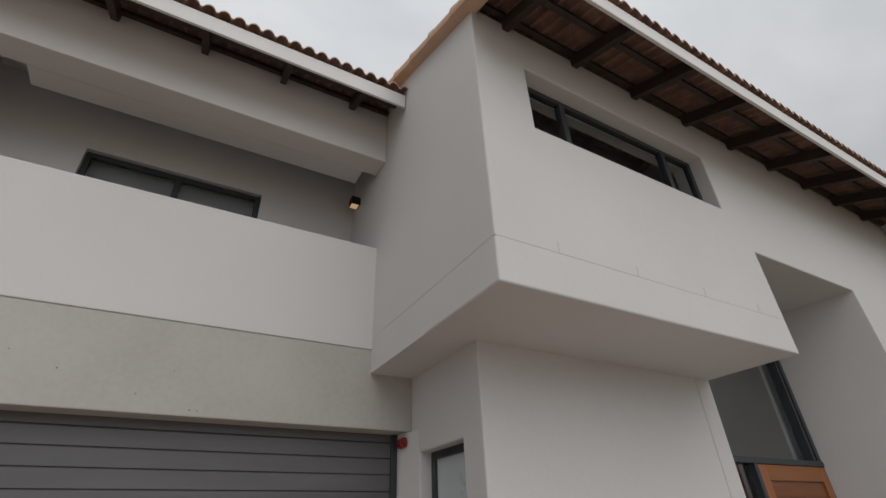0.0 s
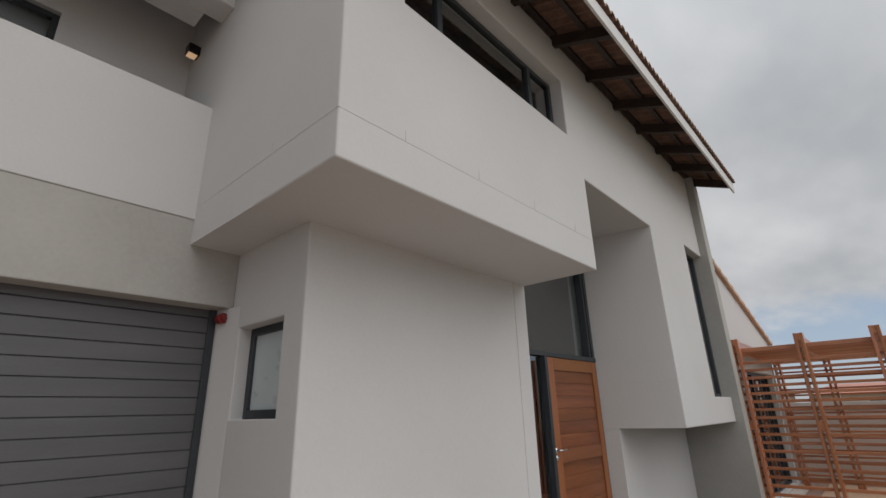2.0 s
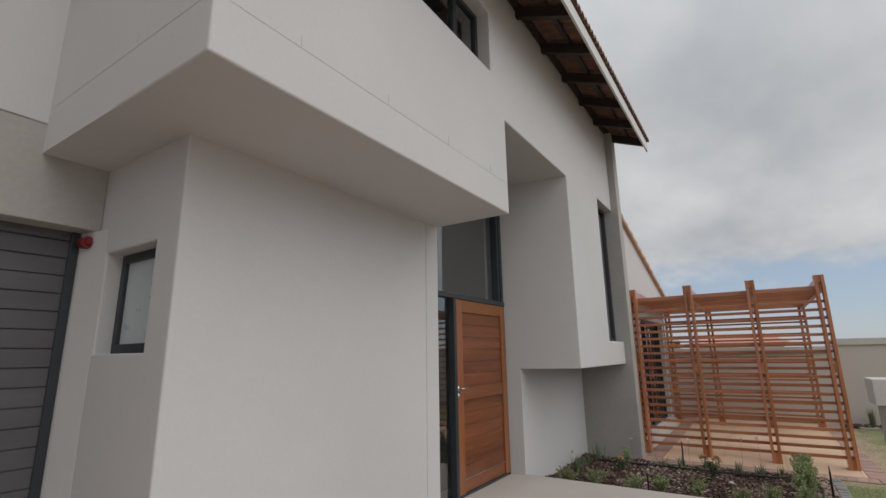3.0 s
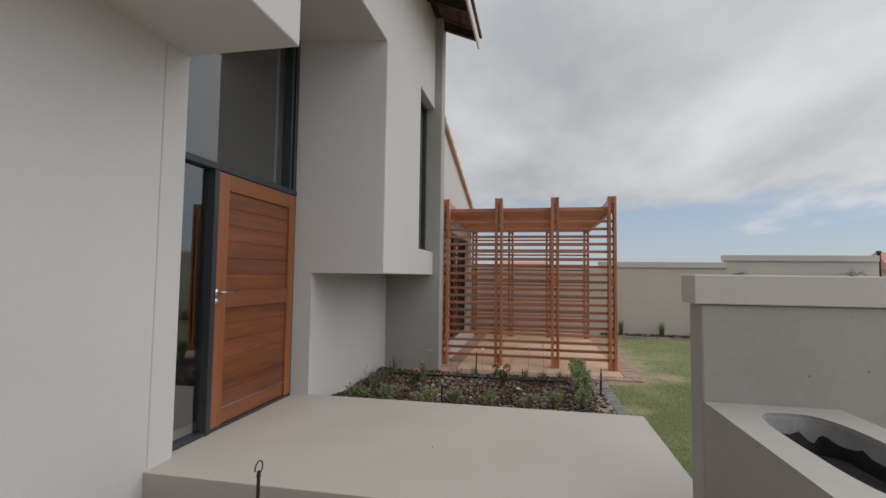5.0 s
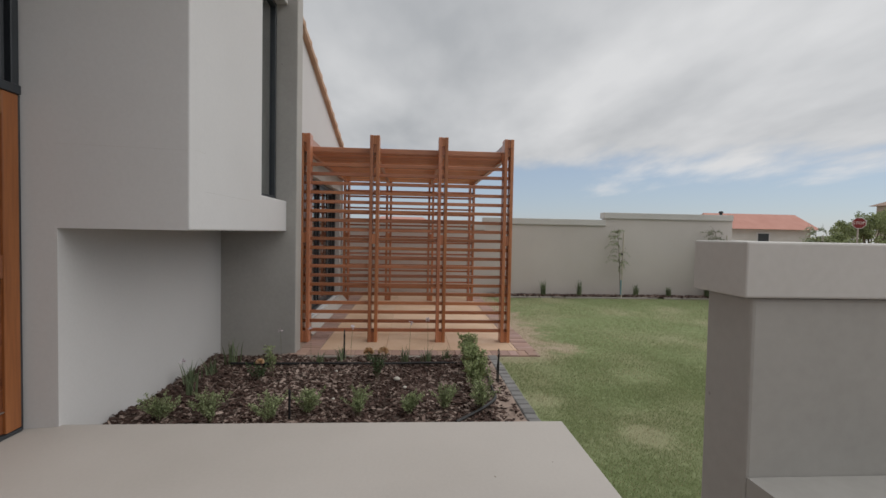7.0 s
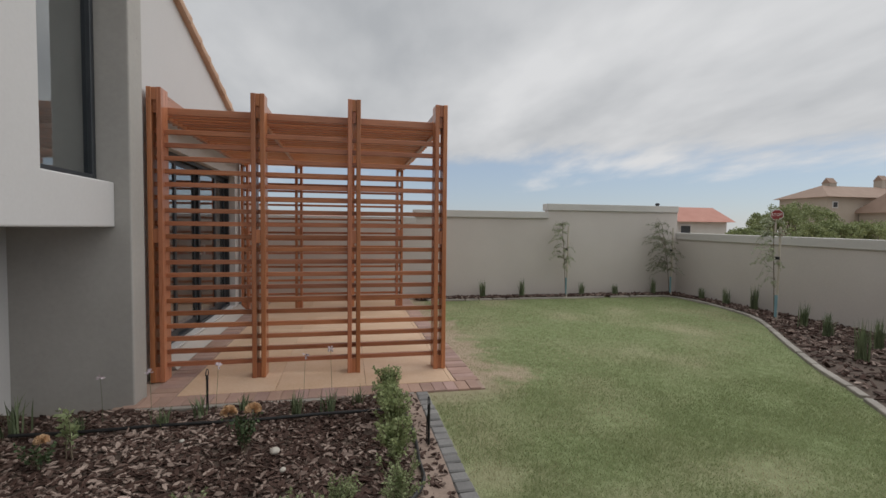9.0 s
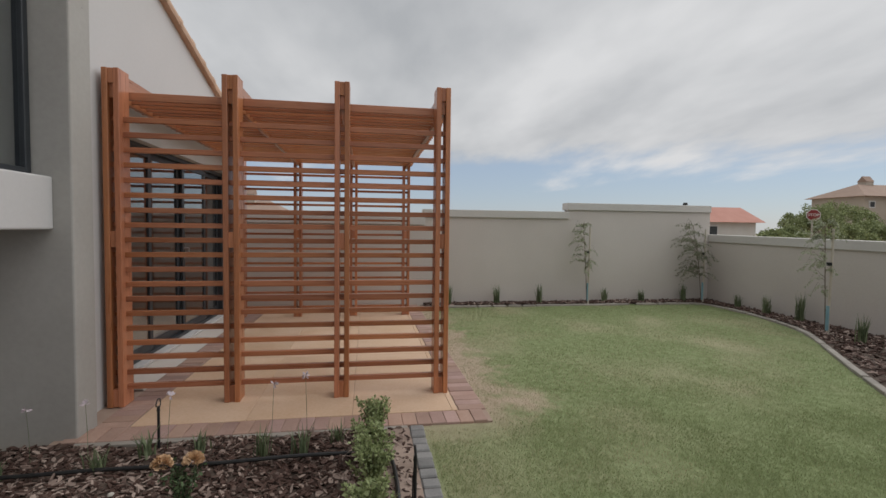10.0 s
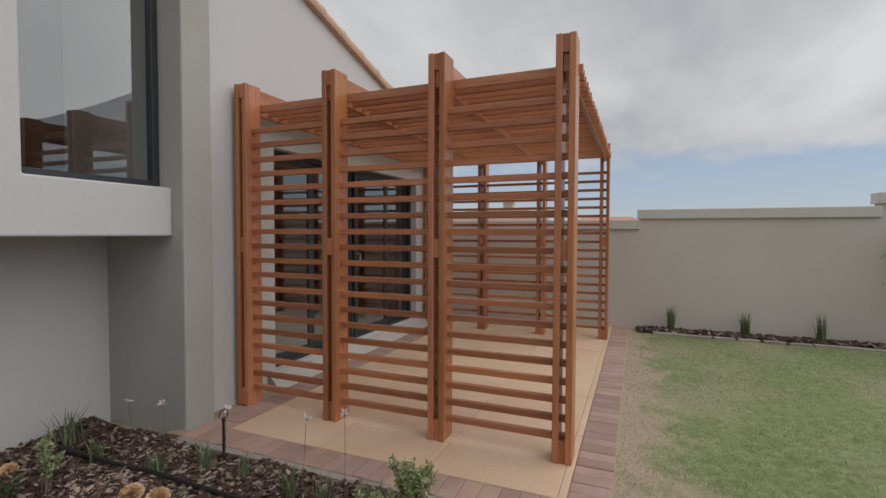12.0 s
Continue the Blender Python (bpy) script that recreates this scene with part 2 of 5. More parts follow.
def leafy(name, c1, c2, rough=0.55, mid=None, thin=0.0):
    """Foliage or litter whose pieces each take their own tone."""
    m = bpy.data.materials.new(name)
    m.use_nodes = True
    nt = m.node_tree
    N = nt.nodes.new
    bs = nt.nodes["Principled BSDF"]
    g, rp, tc, nz, ad = N("ShaderNodeNewGeometry"), N("ShaderNodeValToRGB"), N("ShaderNodeTexCoord"), N("ShaderNodeTexNoise"), N("ShaderNodeMath")
    nz.inputs["Scale"].default_value = 1.2
    ad.operation = "MULTIPLY_ADD"; ad.inputs[1].default_value = 0.6
    h = N("ShaderNodeMath"); h.operation = "MULTIPLY"; h.inputs[1].default_value = 0.5
    link_nodes(nt, tc, "Object", nz, "Vector")
    link_nodes(nt, nz, 0, h, 0)
    link_nodes(nt, g, "Random Per Island", ad, 0); link_nodes(nt, h, 0, ad, 2)
    rp.color_ramp.elements[0].position, rp.color_ramp.elements[0].color = 0.15, (*c1, 1)
    rp.color_ramp.elements[1].position, rp.color_ramp.elements[1].color = 0.85, (*c2, 1)
    if mid:
        rp.color_ramp.elements.new(0.62).color = (*mid, 1)
    link_nodes(nt, ad, 0, rp, 0); link_nodes(nt, rp, 0, bs, "Base Color")
    bs.inputs["Roughness"].default_value = rough
    bs.inputs["Specular IOR Level"].default_value = 0.3
    if thin:
        # light passes through the blades
        tr, ms = N("ShaderNodeBsdfTranslucent"), N("ShaderNodeMixShader")
        ms.inputs[0].default_value = thin
        link_nodes(nt, rp, 0, tr, "Color"); link_nodes(nt, bs, 0, ms, 1); link_nodes(nt, tr, 0, ms, 2)
        link_nodes(nt, ms, 0, nt.nodes["Material Output"], 0)
    return m


M_BARK = leafy("bark_chips", (0.028, 0.014, 0.010), (0.38, 0.295, 0.25), 0.8, (0.096, 0.057, 0.045))
M_SHRUB = leafy("shrub_leaves", (0.18, 0.225, 0.10), (0.40, 0.46, 0.25), thin=0.3)
M_FRESH = leafy("fresh_leaves", (0.19, 0.235, 0.10), (0.42, 0.48, 0.24), thin=0.3)
M_SHRUBD = leafy("dark_shrub_leaves", (0.03, 0.05, 0.022), (0.10, 0.145, 0.065))
M_TUFT = leafy("tuft_blades", (0.085, 0.115, 0.06), (0.23, 0.275, 0.155), thin=0.3)
M_OLIVE = leafy("olive_leaves", (0.28, 0.31, 0.20), (0.48, 0.51, 0.37), thin=0.3)
M_GRASS = leafy("grass_blades", (0.205, 0.25, 0.108), (0.37, 0.412, 0.22), 0.7, thin=0.45)
M_DRY = leafy("dry_blades", (0.33, 0.30, 0.175), (0.50, 0.455, 0.30), 0.8, thin=0.45)
M_TWIGGY = leafy("grey_green_leaves", (0.12, 0.13, 0.085), (0.29, 0.31, 0.21), thin=0.25)
M_TREE = leafy("tree_leaves", (0.14, 0.17, 0.07), (0.34, 0.38, 0.18), thin=0.2)
M_FLOWER = leafy("flower_petals", (0.50, 0.42, 0.46), (0.70, 0.62, 0.66))
M_MARIGOLD = leafy("orange_petals", (0.56, 0.36, 0.20), (0.70, 0.50, 0.32))
M_STEM = material("woody_stem", (0.10, 0.075, 0.05), (0.20, 0.16, 0.115), 8, 0.9, 60, 0.2)
M_STAKE = material("pale_stake", (0.44, 0.39, 0.32), (0.58, 0.53, 0.44), 6, 0.85, 60, 0.2)
M_BLUE = material("blue_tie", (0.16, 0.30, 0.36), (0.24, 0.40, 0.46), 6, 0.6, 60, 0.1)
M_TILE_FAR = material("far_tile_roof", (0.43, 0.20, 0.155), (0.51, 0.26, 0.205), 1.2, 0.85, 14, 0.3, stretch=(1, 1, 1))
M_TAN_FAR = material("far_brown_roof", (0.27, 0.185, 0.14), (0.34, 0.24, 0.185), 1.2, 0.85, 14, 0.3)
M_DRIVE = material("brick_driveway", (0.36, 0.28, 0.225), (0.45, 0.365, 0.305), 3, 0.9, 30, 0.3)
M_WALL_FAR = material("far_wall", (0.38, 0.325, 0.27), (0.46, 0.40, 0.335), 0.5, 0.85, 12, 0.1)


def lawn_material():
    m = bpy.data.materials.new("lawn")
    m.use_nodes = True
    nt = m.node_tree
    N = nt.nodes.new
    bs = nt.nodes["Principled BSDF"]
    tc = N("ShaderNodeTexCoord")
    a, b, c = N("ShaderNodeTexNoise"), N("ShaderNodeTexNoise"), N("ShaderNodeTexNoise")
    for n, s, d in ((a, 0.75, 6), (b, 14, 5), (c, 95, 3)):
        n.inputs["Scale"].default_value, n.inputs["Detail"].default_value = s, d
        link_nodes(nt, tc, "Object", n, "Vector")
    g = N("ShaderNodeValToRGB")
    g.color_ramp.elements[0].position, g.color_ramp.elements[0].color = 0.32, (0.175, 0.216, 0.09, 1)
    g.color_ramp.elements[1].position, g.color_ramp.elements[1].color = 0.70, (0.278, 0.328, 0.163, 1)
    link_nodes(nt, b, 0, g, 0)
    d = N("ShaderNodeMix"); d.data_type = "RGBA"; d.inputs[7].default_value = (0.40, 0.36, 0.235, 1)
    k = N("ShaderNodeMapRange"); k.interpolation_type = "SMOOTHSTEP"
    k.inputs[1].default_value, k.inputs[2].default_value = 0.42, 0.86
    link_nodes(nt, a, 0, k, 0); link_nodes(nt, k, 0, d, 0); link_nodes(nt, g, 0, d, 6)
    # trodden sandy strip beside the paving
    sp = N("ShaderNodeSeparateXYZ")
    link_nodes(nt, tc, "Object", sp, 0)
    ny, wn, mr, mx, mu, st = N("ShaderNodeMath"), N("ShaderNodeTexNoise"), N("ShaderNodeMapRange"), N("ShaderNodeMapRange"), N("ShaderNodeMath"), N("ShaderNodeMix")
    wn.inputs["Scale"].default_value, wn.inputs["Detail"].default_value, wn.inputs["Roughness"].default_value = 3.4, 9, 0.68
    link_nodes(nt, tc, "Object", wn, "Vector")
    ny.operation = "MULTIPLY_ADD"; ny.inputs[1].default_value = 1.5
    link_nodes(nt, wn, 0, ny, 0); link_nodes(nt, sp, 1, ny, 2)
    mr.interpolation_type = mx.interpolation_type = "SMOOTHSTEP"
    mr.inputs[1].default_value, mr.inputs[2].default_value = -1.06, -0.66
    mx.inputs[1].default_value, mx.inputs[2].default_value = 8.9, 9.8
    link_nodes(nt, ny, 0, mr, 0); link_nodes(nt, sp, 0, mx, 0)
    mu.operation = "MULTIPLY"
    link_nodes(nt, mr, 0, mu, 0); link_nodes(nt, mx, 0, mu, 1)
    # bare spot at the paving's corner
    di, dn, dm, dx = N("ShaderNodeVectorMath"), N("ShaderNodeMath"), N("ShaderNodeMapRange"), N("ShaderNodeMath")
    di.operation = "DISTANCE"; di.inputs[1].default_value = (9.80, -1.66, 0.0)
    link_nodes(nt, tc, "Object", di, 0)
    dn.operation = "MULTIPLY_ADD"; dn.inputs[1].default_value = -0.9
    link_nodes(nt, wn, 0, dn, 0); link_nodes(nt, di, "Value", dn, 2)
    dm.interpolation_type = "SMOOTHSTEP"
    dm.inputs[1].default_value, dm.inputs[2].default_value, dm.inputs[3].default_value, dm.inputs[4].default_value = -0.40, -0.02, 1.0, 0.0
    link_nodes(nt, dn, 0, dm, 0)
    dx.operation = "MAXIMUM"
    link_nodes(nt, mu, 0, dx, 0); link_nodes(nt, dm, 0, dx, 1)
    mu = dx
    st.data_type = "RGBA"; st.inputs[7].default_value = (0.45, 0.36, 0.265, 1)
    link_nodes(nt, mu, 0, st, 0); link_nodes(nt, d, 2, st, 6)
    link_nodes(nt, st, 2, bs, "Base Color")
    bs.inputs["Roughness"].default_value, bs.inputs["Specular IOR Level"].default_value = 0.9, 0.2
    bp, mm = N("ShaderNodeBump"), N("ShaderNodeMath")
    mm.operation = "ADD"
    link_nodes(nt, b, 0, mm, 0); link_nodes(nt, c, 0, mm, 1)
    bp.inputs["Strength"].default_value, bp.inputs["Distance"].default_value = 0.7, 0.03
    link_nodes(nt, mm, 0, bp, "Height"); link_nodes(nt, bp, 0, bs, "Normal")
    return m


M_LAWN = lawn_material()
M_GLOW = material("warm_lens", (0.62, 0.50, 0.36), (0.72, 0.60, 0.45), 4, 0.4, 50, 0.02)
M_GLOW.node_tree.nodes["Principled BSDF"].inputs["Emission Color"].default_value = (1.0, 0.62, 0.34, 1)
M_GLOW.node_tree.nodes["Principled BSDF"].inputs["Emission Strength"].default_value = 0.35

# ---------------------------------------------------------------- mesh tools


def finish(name, bm, mat, smooth=False):
    me = bpy.data.meshes.new(name)
    bmesh.ops.recalc_face_normals(bm, faces=bm.faces)
    bm.to_mesh(me)
    bm.free()
    for mm in (mat if isinstance(mat, (list, tuple)) else [mat]):
        me.materials.append(mm)
    if smooth:
        me.shade_smooth()
    return me


def raw_mesh(name, verts, faces, mat, smooth=False):
    me = bpy.data.meshes.new(name)
    me.from_pydata(verts, [], faces)
    me.materials.append(mat)
    if smooth:
        me.shade_smooth()
    return me


def part(name, bm, mat, parent=None, label="", smooth=False):
    """One mesh object, built in world metres or about its own origin, under a thing or at top level."""
    me = bm if isinstance(bm, bpy.types.Mesh) else finish(name, bm, mat, smooth)
    ob = new(name, me)
    if parent:
        ob.parent = parent
        up = parent.matrix_basis.copy()
        if parent.parent:
            up = parent.parent.matrix_basis @ parent.matrix_parent_inverse @ up
        ob.matrix_parent_inverse = up.inverted()
    return tagged(ob, label)


def thing(name, x, y, z, label, category, group="", kind=""):
    e = new(name)
    e.matrix_basis = pose(x, y, z)
    e.empty_display_size = 0.1
    return tagged(e, label, category, group, kind)


def box(bm, x0, x1, y0, y1, z0, z1, bev=0.0, seg=1):
    r = bmesh.ops.create_cube(bm, size=1.0)
    vs = r["verts"]
    for v in vs:
        v.co = Vector((x0 + (v.co.x + 0.5) * (x1 - x0), y0 + (v.co.y + 0.5) * (y1 - y0), z0 + (v.co.z + 0.5) * (z1 - z0)))
    if bev:
        es = list({e for v in vs for e in v.link_edges})
        bmesh.ops.bevel(bm, geom=es, offset=bev, segments=seg, affect="EDGES", profile=0.5)
    return bm


def abox(x0, x1, y0, y1, z0, z1, bev=0.0, seg=1):
    return box(bmesh.new(), x0, x1, y0, y1, z0, z1, bev, seg)


def prism(bm, pts, axis, a, b):
    """A polygon swept along an axis: pts are the two other coordinates in x, y, z order."""
    def place(p, q):
        c = list(p)
        c.insert(axis, q)
        return bm.verts.new(c)
    lo, hi = [place(p, a) for p in pts], [place(p, b) for p in pts]
    n = len(pts)
    bm.faces.new(lo)
    bm.faces.new(hi[::-1])
    for i in range(n):
        bm.faces.new((lo[i], hi[i], hi[(i + 1) % n], lo[(i + 1) % n]))
    return bm


def tube(bm, pts, r, n=8, r2=None):
    """A round bar along points, tapering to r2."""
    pts = [Vector(p) for p in pts]
    rings = []
    for i, p in enumerate(pts):
        d = (pts[min(i + 1, len(pts) - 1)] - pts[max(i - 1, 0)]).normalized()
        u = d.orthogonal().normalized()
        w = d.cross(u)
        rr = r if r2 is None else r + (r2 - r) * i / (len(pts) - 1)
        rings.append([bm.verts.new(p + rr * (math.cos(k * math.tau / n) * u + math.sin(k * math.tau / n) * w)) for k in range(n)])
    for A, B in zip(rings, rings[1:]):
        # keep rings from twisting
        s = min(range(n), key=lambda q: (A[0].co - B[q].co).length)
        for k in range(n):
            bm.faces.new((A[k], A[(k + 1) % n], B[(k + 1 + s) % n], B[(k + s) % n]))
    bm.faces.new(rings[0])
    bm.faces.new(rings[-1])
    return bm


def solid(xs, ys, zs, test):
    """The skin of all cells of a grid whose middle passes the test."""
    bm, cache = bmesh.new(), {}
    nx, ny, nz = len(xs) - 1, len(ys) - 1, len(zs) - 1
    full = {(i, j, k) for i in range(nx) for j in range(ny) for k in range(nz)
            if test((xs[i] + xs[i + 1]) / 2, (ys[j] + ys[j + 1]) / 2, (zs[k] + zs[k + 1]) / 2)}

    def v(i, j, k):
        if (i, j, k) not in cache:
            cache[i, j, k] = bm.verts.new((xs[i], ys[j], zs[k]))
        return cache[i, j, k]
    quads = (((1, 0, 0), ((1, 0, 0), (1, 1, 0), (1, 1, 1), (1, 0, 1))), ((-1, 0, 0), ((0, 0, 0), (0, 0, 1), (0, 1, 1), (0, 1, 0))),
             ((0, 1, 0), ((0, 1, 0), (0, 1, 1), (1, 1, 1), (1, 1, 0))), ((0, -1, 0), ((0, 0, 0), (1, 0, 0), (1, 0, 1), (0, 0, 1))),
             ((0, 0, 1), ((0, 0, 1), (1, 0, 1), (1, 1, 1), (0, 1, 1))), ((0, 0, -1), ((0, 0, 0), (0, 1, 0), (1, 1, 0), (1, 0, 0))))
    for i, j, k in full:
        for (a, b, c), q in quads:
            if (i + a, j + b, k + c) not in full:
                bm.faces.new([v(i + p, j + r, k + s) for p, r, s in q])
    return bm


def inside(p, b):
    return all(b[2 * i] < p[i] < b[2 * i + 1] for i in range(3))


def round_edges(ob, w=0.008):
    md = ob.modifiers.new("edges", "BEVEL")
    md.width, md.segments, md.limit_method, md.angle_limit = w, 2, "ANGLE", radians(40)
    return ob


def structure(name, bm, mat, label, category, bev=0.0):
    ob = part(name, bm, mat)
    if bev:
        round_edges(ob, bev)
    return tagged(ob, label, category, kind="structure")

# ---------------------------------------------------------------- house shell
X0, X1, XR, XB, XF, XG = 2.13, 5.175, 7.037, 9.436, 9.685, 14.05   # box left, box end, bay left, bay end, fin end, wing end
YF, YC, YD, YG = 1.727, 2.55, 2.67, 3.62                            # front plane, column, door, garage
ZS, ZR, ZB = 2.945, 3.93, 1.438                                     # box soffit, recess soffit, bay soffit
ROOF = lambda y: 5.50 + 0.42 * (y - YF)                             # top of the walls under the main roof

HOLE_UP = (2.62, 4.90, 1.0, 1.97, 4.345, 5.02)
HOLE_TALL = (8.53, 9.60, 1.0, 1.97, 1.79, 4.04)


def front_test(x, y, z):
    p = (x, y, z)
    if inside(p, HOLE_UP) or inside(p, HOLE_TALL):
        return False
    if y < 1.97:
        return (x < X1 and z > ZS) or (X1 < x < XR and z > ZR) or (x > XR and z > ZB)
    if x < X1 and ZS < z < 3.12 and y < 4.0:
        return True
    if x < X0 + 0.24 and z > ZS:
        return True
    if X1 < x < XR and ZR < z < 4.1 and y < 2.9:
        return True
    if x > XR and ZB < z < 1.6 and y < 2.6:
        return True
    if X1 - 0.22 < x < X1 and ZS < z < 5.4 and y < 2.9:
        return True
    return False


front = solid([X0, X0 + 0.24, 2.62, 4.90, X1 - 0.22, X1, XR, 8.53, XB], [YF, 1.97, 2.6, 2.9, 4.0, 4.6],
              [ZB, 1.6, 1.79, ZS, 3.12, ZR, 4.04, 4.1, 4.345, 5.02, 5.4, 5.5], front_test)
bmesh.ops.recalc_face_normals(front, faces=front.faces)
soft_edges = [e for e in front.edges if len(e.link_faces) == 2 and e.calc_face_angle(0) > 0.7 and sum(v.co.z for v in e.verts) < 10.9 and sum(v.co.y for v in e.verts) < 5.0]
bmesh.ops.bevel(front, geom=soft_edges, offset=0.012, segments=2, affect="EDGES", profile=0.5)
structure("wall_front_upper", front, M_PLASTER, "smooth off-white plastered upper house wall with window openings", "wall")

# side of the projecting box, rising with the roof
bm = prism(bmesh.new(), [(YF + 0.1, 5.5), (4.6, 5.5), (4.6, ROOF(4.6)), (YF + 0.1, 5.51)], 0, X0, X0 + 0.24)
structure("wall_box_side", bm, M_PLASTER, "off-white plastered gable side of the upper storey", "wall")

# entrance cheek and its return down to the porch
bm = prism(bmesh.new(), [(6.84, 2.9), (XR, YF + 0.01), (XR + 0.2, YF + 0.01), (XR + 0.2, 2.9)], 2, ZB + 0.001, 5.4)
structure("wall_entrance_cheek", bm, M_PLASTER, "off-white plastered side wall of the entrance recess", "wall")
bm = prism(bmesh.new(), [(6.84, 2.9), (6.9128, 2.47), (XB + 0.02, 2.47), (XB + 0.02, 2.9)], 2, -0.1, ZB + 0.0005)
structure("wall_under_bay", bm, M_PLASTER, "off-white plastered wall below the projecting bay", "wall")
bm = abox(XB, XF, 1.612, 3.0, -0.1, 5.52)
structure("wall_fin", bm, M_ROUGH, "trowelled grey plaster fin wall closing the end of the facade", "wall", 0.012)

# ground floor column block with the small side window
HOLE_SM = (2.3, 2.72, 2.818, 3.468, 1.667, 2.326)


def column_test(x, y, z):
    if inside((x, y, z), HOLE_SM):
        return False
    return x < 2.76 or y < 2.8 or x > X1 - 0.22


col = solid([2.52, 2.72, 2.76, X1 - 0.22, X1], [YC + 0.015, 2.8, 2.818, 3.468, 4.2], [-0.1, 1.667, 2.326, ZS + 0.06], column_test)
structure("wall_ground_floor", col, M_PLASTER, "off-white plastered ground floor wall beside the garage", "wall", 0.012)
structure("wall_joint", abox(4.955, 4.963, YC + 0.012, YC + 0.016, 0.18, ZS), M_LINE, "thin vertical movement joint in the plaster", "wall joint")

# hairline joint and ticks round the projecting box
bm = bmesh.new()
box(bm, X0 - 0.0015, X1 - 0.012, YF - 0.0015, YF + 0.002, 3.2475, 3.2497)
box(bm, X0 - 0.0015, X0 + 0.002, YF, 3.55, 3.2475, 3.2497)
for tx in (2.625, 3.351, 4.095, 4.81):
    box(bm, tx - 0.0025, tx + 0.0025, YF - 0.0018, YF + 0.002, 3.25, 3.325)
box(bm, X0 - 0.0018, X0 + 0.002, 2.43, 2.436, 3.25, 3.325)
structure("plaster_joint", bm, M_LINE, "hairline casting joint with short ticks in the plaster", "wall joint")

# hairline cracks on the bay
bm = bmesh.new()
box(bm, XR + 0.015, 7.285, YF - 0.001, YF + 0.002, 1.981, 1.9828)
box(bm, 7.30, 8.23, YF - 0.001, YF + 0.002, 1.712, 1.7136)
prism(bm, [(XR - 0.001, YF + 0.012), (6.9118, 2.47), (6.914, 2.47), (XR + 0.0015, YF + 0.012)], 2, 1.965, 1.9672)
structure("plaster_crack", bm, M_LINE, "hairline crack across the plastered bay", "wall crack")

# garage front, balcony parapet and balcony
structure("wall_garage_lintel", abox(-6.0, 2.52, YG - 0.012, 4.0, 2.50, 3.15), M_ROUGH, "rough trowelled plaster lintel above the garage door", "wall", 0.008)
structure("wall_garage_jamb", prism(bmesh.new(), [(2.5185, 3.49), (2.461, 3.73), (2.461, 4.2), (2.53, 4.2), (2.53, 3.49)], 2, -0.1, 2.499), M_PLASTER, "plastered garage door jamb", "wall")
structure("wall_balcony_parapet", abox(-6.0, X0 + 0.01, 3.600, 3.78, 3.15, 4.18), M_PLASTER, "smooth plastered solid balcony parapet above the garage", "wall", 0.008)
# floor out of view; its dark colour is chosen to cut bounce onto the beam
structure("floor_balcony", abox(-6.0, X0, 3.76, 4.5, 3.12, 3.2), M_COBBLE, "unseen balcony floor, coloured dark to cut bounced light", "floor")
structure("wall_balcony_beam", abox(-6.0, X0, 3.45, 3.712, 5.172, 5.93), M_PLASTER, "deep plastered beam over the balcony", "wall", 0.008)
structure("wall_balcony_bulkhead", abox(-0.955, 1.97, 3.714, 3.945, 5.175, 5.86), M_PLASTER, "plastered bulkhead behind the balcony beam", "wall", 0.008)
HOLE_BW = (-0.54, 1.08, 4.4, 4.62, 3.3, 5.05)
bw = solid([-6.0, -0.54, 1.08, X0], [4.45, 4.62, 4.75], [3.12, 3.3, 5.05, 5.9], lambda x, y, z: not inside((x, y, z), HOLE_BW))
structure("wall_balcony_back", bw, M_PLASTER, "plastered back wall of the balcony with a window opening", "wall")
structure("wall_balcony_end", abox(-1.62, -1.42, 3.714, 4.45, 3.2, 5.85), M_PLASTER, "plastered end wall of the balcony", "wall")
structure("ceiling_balcony", abox(-6.0, X0, 3.715, 4.5, 5.75, 5.85), M_PLASTER, "plastered balcony ceiling", "ceiling")

# single storey wing with its sloping gable
WING = lambda x: 3.64 - 0.265 * (x - 11.83)
SD = (10.51, 13.60, 0.14, 2.27)


def wing():
    bm = bmesh.new()
    y0, y1 = 1.75, 2.0
    prism(bm, [(XF - 0.02, -0.1), (SD[0], -0.1), (SD[0], WING(SD[0])), (XF - 0.02, WING(XF))], 1, y0, y1)
    prism(bm, [(SD[0], SD[3]), (SD[1], SD[3]), (SD[1], WING(SD[1])), (SD[0], WING(SD[0]))], 1, y0, y1)
    prism(bm, [(SD[1], -0.1), (XG, -0.1), (XG, WING(XG)), (SD[1], WING(SD[1]))], 1, y0, y1)
    prism(bm, [(SD[0], -0.1), (SD[1], -0.1), (SD[1], SD[2]), (SD[0], SD[2])], 1, y0 - 0.0, y1)
    bmesh.ops.remove_doubles(bm, verts=bm.verts, dist=0.0005)
    return bm


structure("wall_wing_gable", wing(), M_PLASTER, "off-white plastered gable wall of the single storey wing", "wall")
structure("wall_wing_end", abox(XG - 0.25, XG, 2.0, 8.0, -0.1, WING(XG)), M_PLASTER, "plastered end wall of the wing", "wall")

